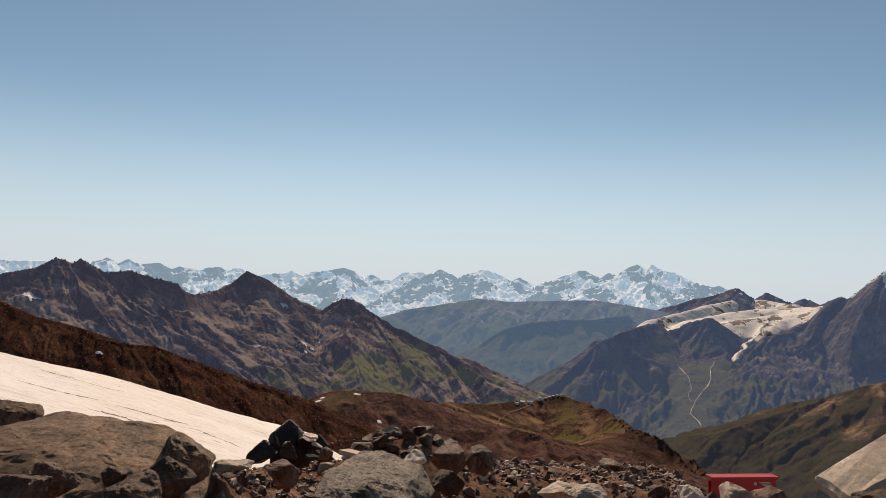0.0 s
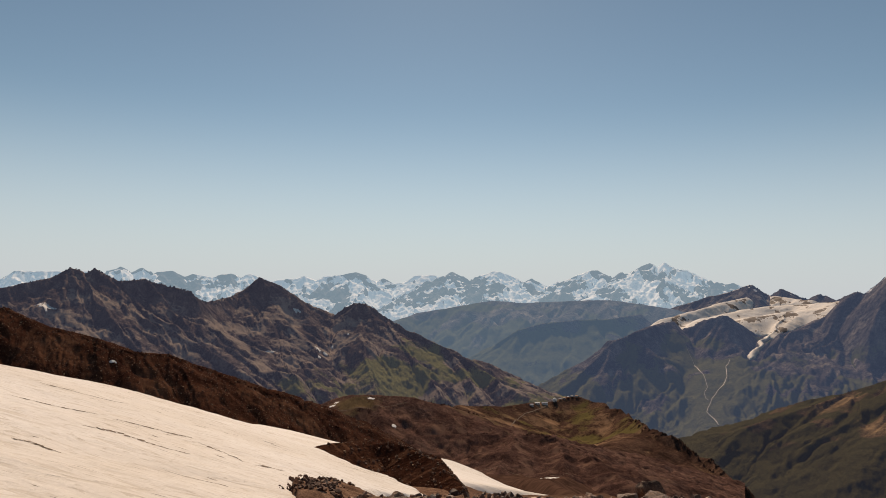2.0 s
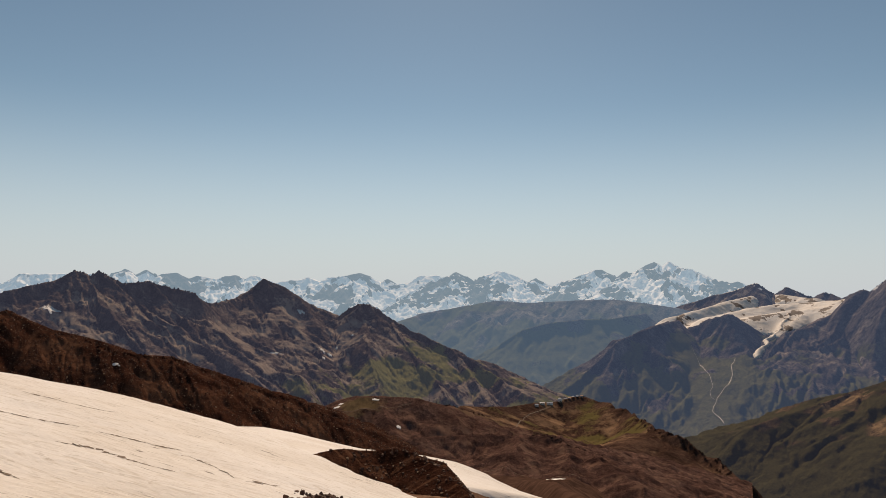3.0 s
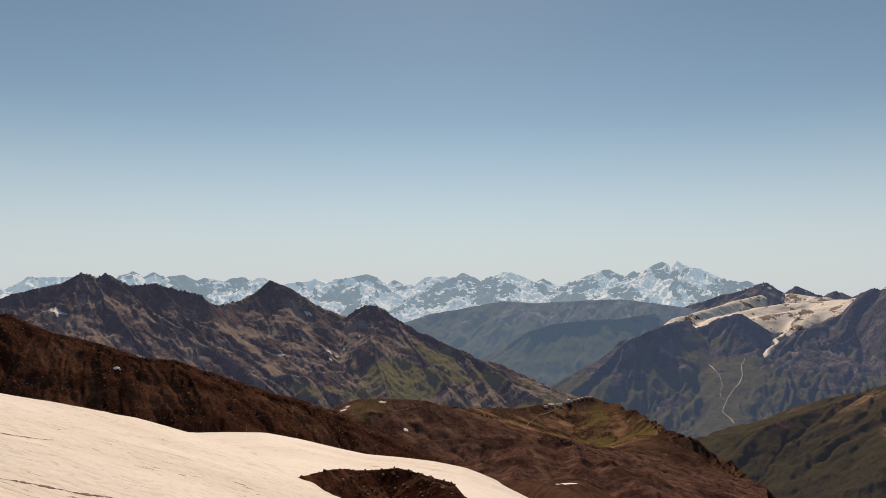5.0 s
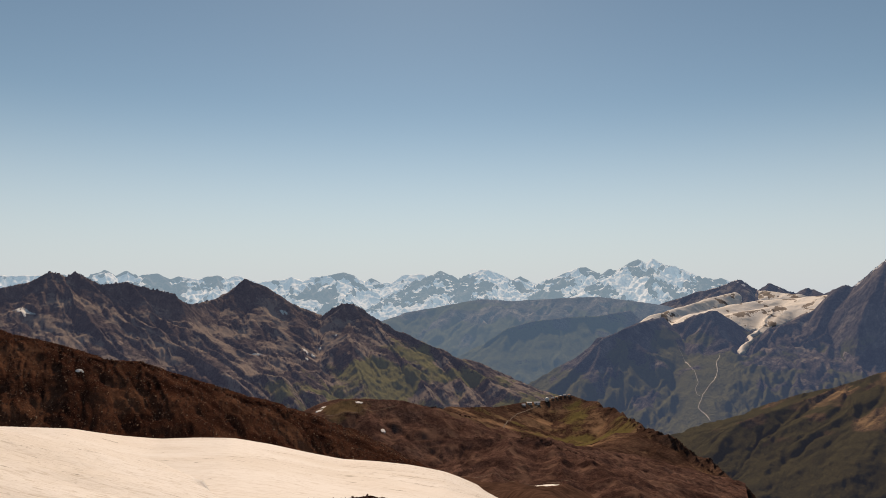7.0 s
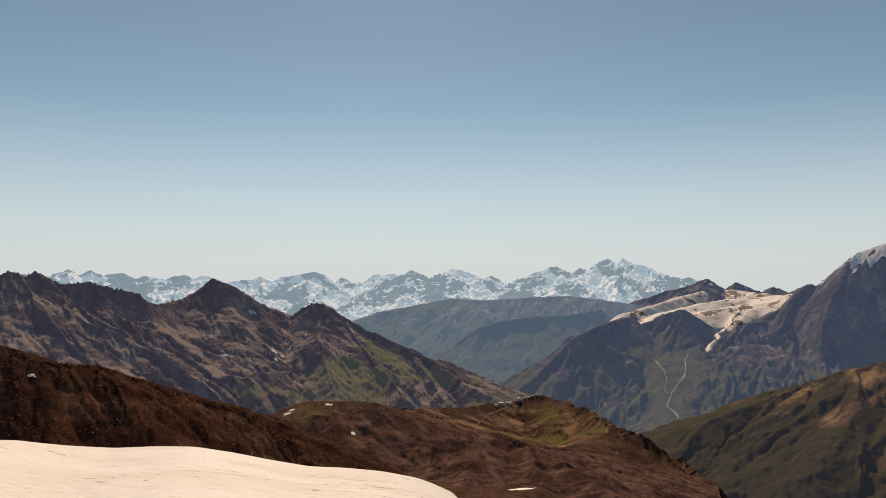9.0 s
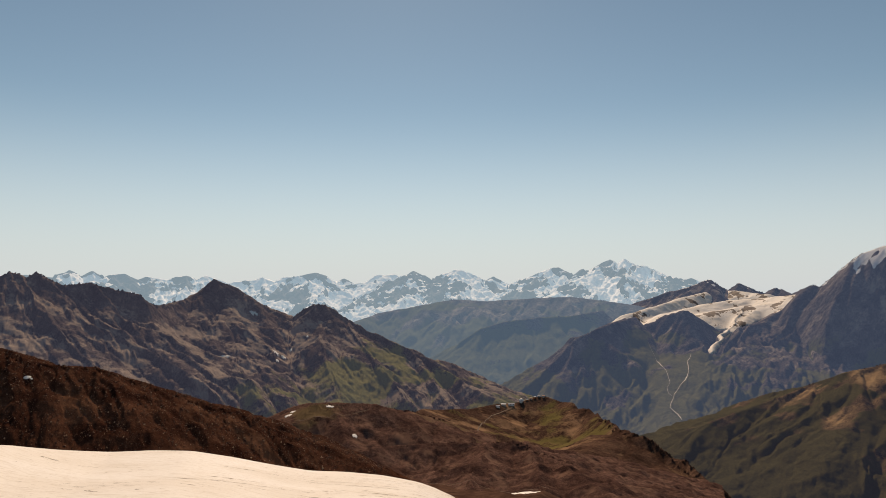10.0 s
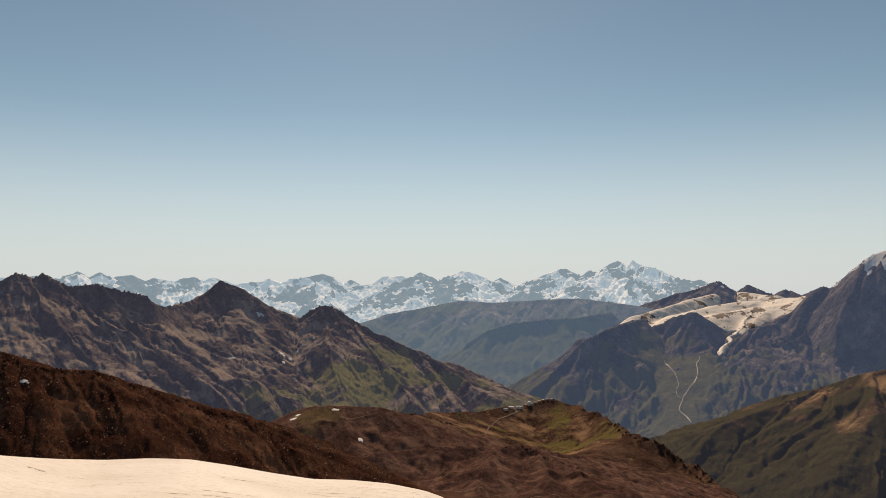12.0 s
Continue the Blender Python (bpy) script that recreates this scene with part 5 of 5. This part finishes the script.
def on_ledge(rg, n):
    y = 1.2 + 26 * rg.rand(n) ** 2.0
    x = rg.uniform(-0.75, 0.5, n) * y + rg.uniform(-0.4, 0.4, n)
    keep = x > -4.0 - 0.06 * y
    return x[keep], y[keep]


def on_heaps(rg, n):
    y = 1.6 + 20 * rg.rand(n) ** 1.7
    x = rg.uniform(-0.42, 0.46, n) * y
    keep = (fbm(x / 1.1, y / 1.1, 3, 61) > -0.1) & (x > -0.26 * y)
    return x[keep], y[keep]


rubble("rubble", "angular dark stones heaped on the ledge", 5200, on_heaps, lambda rg, X, Y: (0.010 + 0.0055 * Y) * (0.5 + 2.2 * rg.rand(len(X)) ** 3), slope, m_loose, 17)

rubble("gravel", "brown gravel and small stones on the ledge", 42000, on_ledge, lambda rg, X, Y: (0.004 + 0.0024 * Y) * (0.5 + 3.8 * rg.rand(len(X)) ** 6), slope, m_loose, 3, "gravel")


def on_mound(rg, n):
    return rg.uniform(-20, 6, n), rg.uniform(68, 100, n)


rubble("rubble", "dark stones covering the mound", 4200, on_mound, lambda rg, X, Y: 0.07 + 0.38 * rg.rand(len(X)) ** 5, lambda X, Y: lump_height(X, Y)[0], m_bould, 5)


def on_snow_edge(rg, n):
    y = rg.uniform(31, 43, n)
    return -5.7 - 0.10 * (y - 31) + rg.normal(0, 0.55, n), y


rubble("rubble", "dark stones melting out along the snow edge", 700, on_snow_edge, lambda rg, X, Y: 0.05 + 0.28 * rg.rand(len(X)) ** 3, lambda X, Y: np.maximum(slope(X, Y), near_snow(X, Y)[0] - 1.2 * smooth(0.2, -1.2, near_snow(X, Y)[1]) - 3 * smooth(-1, -6, near_snow(X, Y)[1])), m_bould, 23)


def on_scree(rg, n):
    r, a = 300 + 170 * rg.rand(n) ** 0.6, np.radians(rg.uniform(-42, -2, n))
    return r * np.sin(a), r * np.cos(a)


rubble("boulder_field", "scattered boulders on the scree ridge", 40000, on_scree, lambda rg, X, Y: 0.22 + 0.75 * rg.rand(len(X)) ** 5, scree_surface, m_bould, 9, "boulders")


# ---------- crate and plank ----------


def crate(m):
    """A plastic crate standing upside down: walls with a rim, hand holes and worn white print."""
    base = tagged(new("crate"), "upturned red plastic crate with worn white print among stones", "crate")
    base.matrix_world = m
    lx, ly, h, th = 0.54, 0.075, 0.34, 0.012
    red = plain("red_plastic", (0.62, 0.03, 0.03), 0.4, 0.2, 6.0)
    ink = plain("white_print", (0.7, 0.66, 0.62), 0.6, 0.2, 20.0)
    bm = bmesh.new()
    box(bm, 0, 0, h - 0.006, lx - 0.03, ly - 0.03, 0.012)
    part("base_panel", bm, red, base)
    for side in (-1, 1):
        bm = bmesh.new()
        y = side * (ly / 2 - th / 2)
        box(bm, 0, y, 0.055, lx - 0.004, th, 0.11)
        box(bm, 0, y, h - 0.055, lx - 0.004, th, 0.11)
        for x in (-0.22, 0.22):
            box(bm, x, y, h / 2, 0.08, th - 0.001, h - 0.02)
        part("side_panel", bm, red, base)
        bm = bmesh.new()
        x = side * (lx / 2 - th / 2)
        box(bm, x, 0, 0.08, th, ly - 2 * th - 0.002, 0.16)
        box(bm, x, 0, h - 0.02, th, ly - 2 * th - 0.002, 0.04)
        for yy in (-0.02, 0.02):
            box(bm, x, yy, 0.22, th - 0.001, 0.008, 0.16)
        part("end_panel", bm, red, base)
        bm = bmesh.new()
        box(bm, 0, side * (ly / 2 + 0.004), h - 0.012, lx + 0.024, 0.018, 0.024)
        part("rim", bm, red, base)
        bm = bmesh.new()
        box(bm, side * (lx / 2 + 0.004), 0, h - 0.012, 0.018, ly - 0.012, 0.024)
        part("rim", bm, red, base)
    for k in range(5):
        bm = bmesh.new()
        box(bm, 0.17 + 0.012 * k, -ly / 2 - 0.0015, h - 0.045 - 0.012 * k, 0.09 - 0.008 * k, 0.002, 0.006)
        part("print", bm, ink, base, "worn white print")
    bm = bmesh.new()
    bmesh.ops.create_cone(bm, cap_ends=True, segments=20, radius1=0.013, radius2=0.013, depth=0.002, matrix=Matrix.Translation((0.09, -ly / 2 - 0.0015, h - 0.055)) @ Matrix.Rotation(radians(90), 4, "X"))
    part("print", bm, ink, base, "round white mark")


crate(pose(2.421, 5.677, -1.776, 0, 0, 8.0))


def plank(a, b, width, thick):
    a, b = Vector(a), Vector(b)
    d = b - a
    bm = bmesh.new()
    v = box(bm, 0, 0, 0, d.length, width, thick)
    bmesh.ops.subdivide_edges(bm, edges=bm.edges[:], cuts=5, use_grid_fill=True)
    for v in bm.verts:
        v.co += Vector((0.012 * noise.noise(v.co * 9), 0.004 * noise.noise(v.co * 14 + Vector((5, 0, 0))), 0.002 * noise.noise(v.co * 20)))
    m, t, bsdf = nodes_of("bleached_wood")
    grain = noise_node(t, 10, 8, 0.7, (1.0, 14.0, 14.0))
    t.links.new(ramp(t, grain, [(0.3, (0.22, 0.16, 0.10)), (0.5, (0.46, 0.37, 0.27)), (0.7, (0.62, 0.53, 0.42))]), bsdf.inputs["Base Color"])
    bsdf.inputs["Roughness"].default_value = 0.85
    bump(t, bsdf, grain, 0.003)
    ob = part("plank", bm, m)
    ob.matrix_world = Matrix.Translation((a + b) / 2) @ d.to_track_quat("X", "Z").to_matrix().to_4x4()
    return tagged(ob, "short bleached wooden plank lying among stones", "plank")


plank((-0.437, 3.428, -0.817), (-0.108, 3.002, -0.774), 0.055, 0.02)
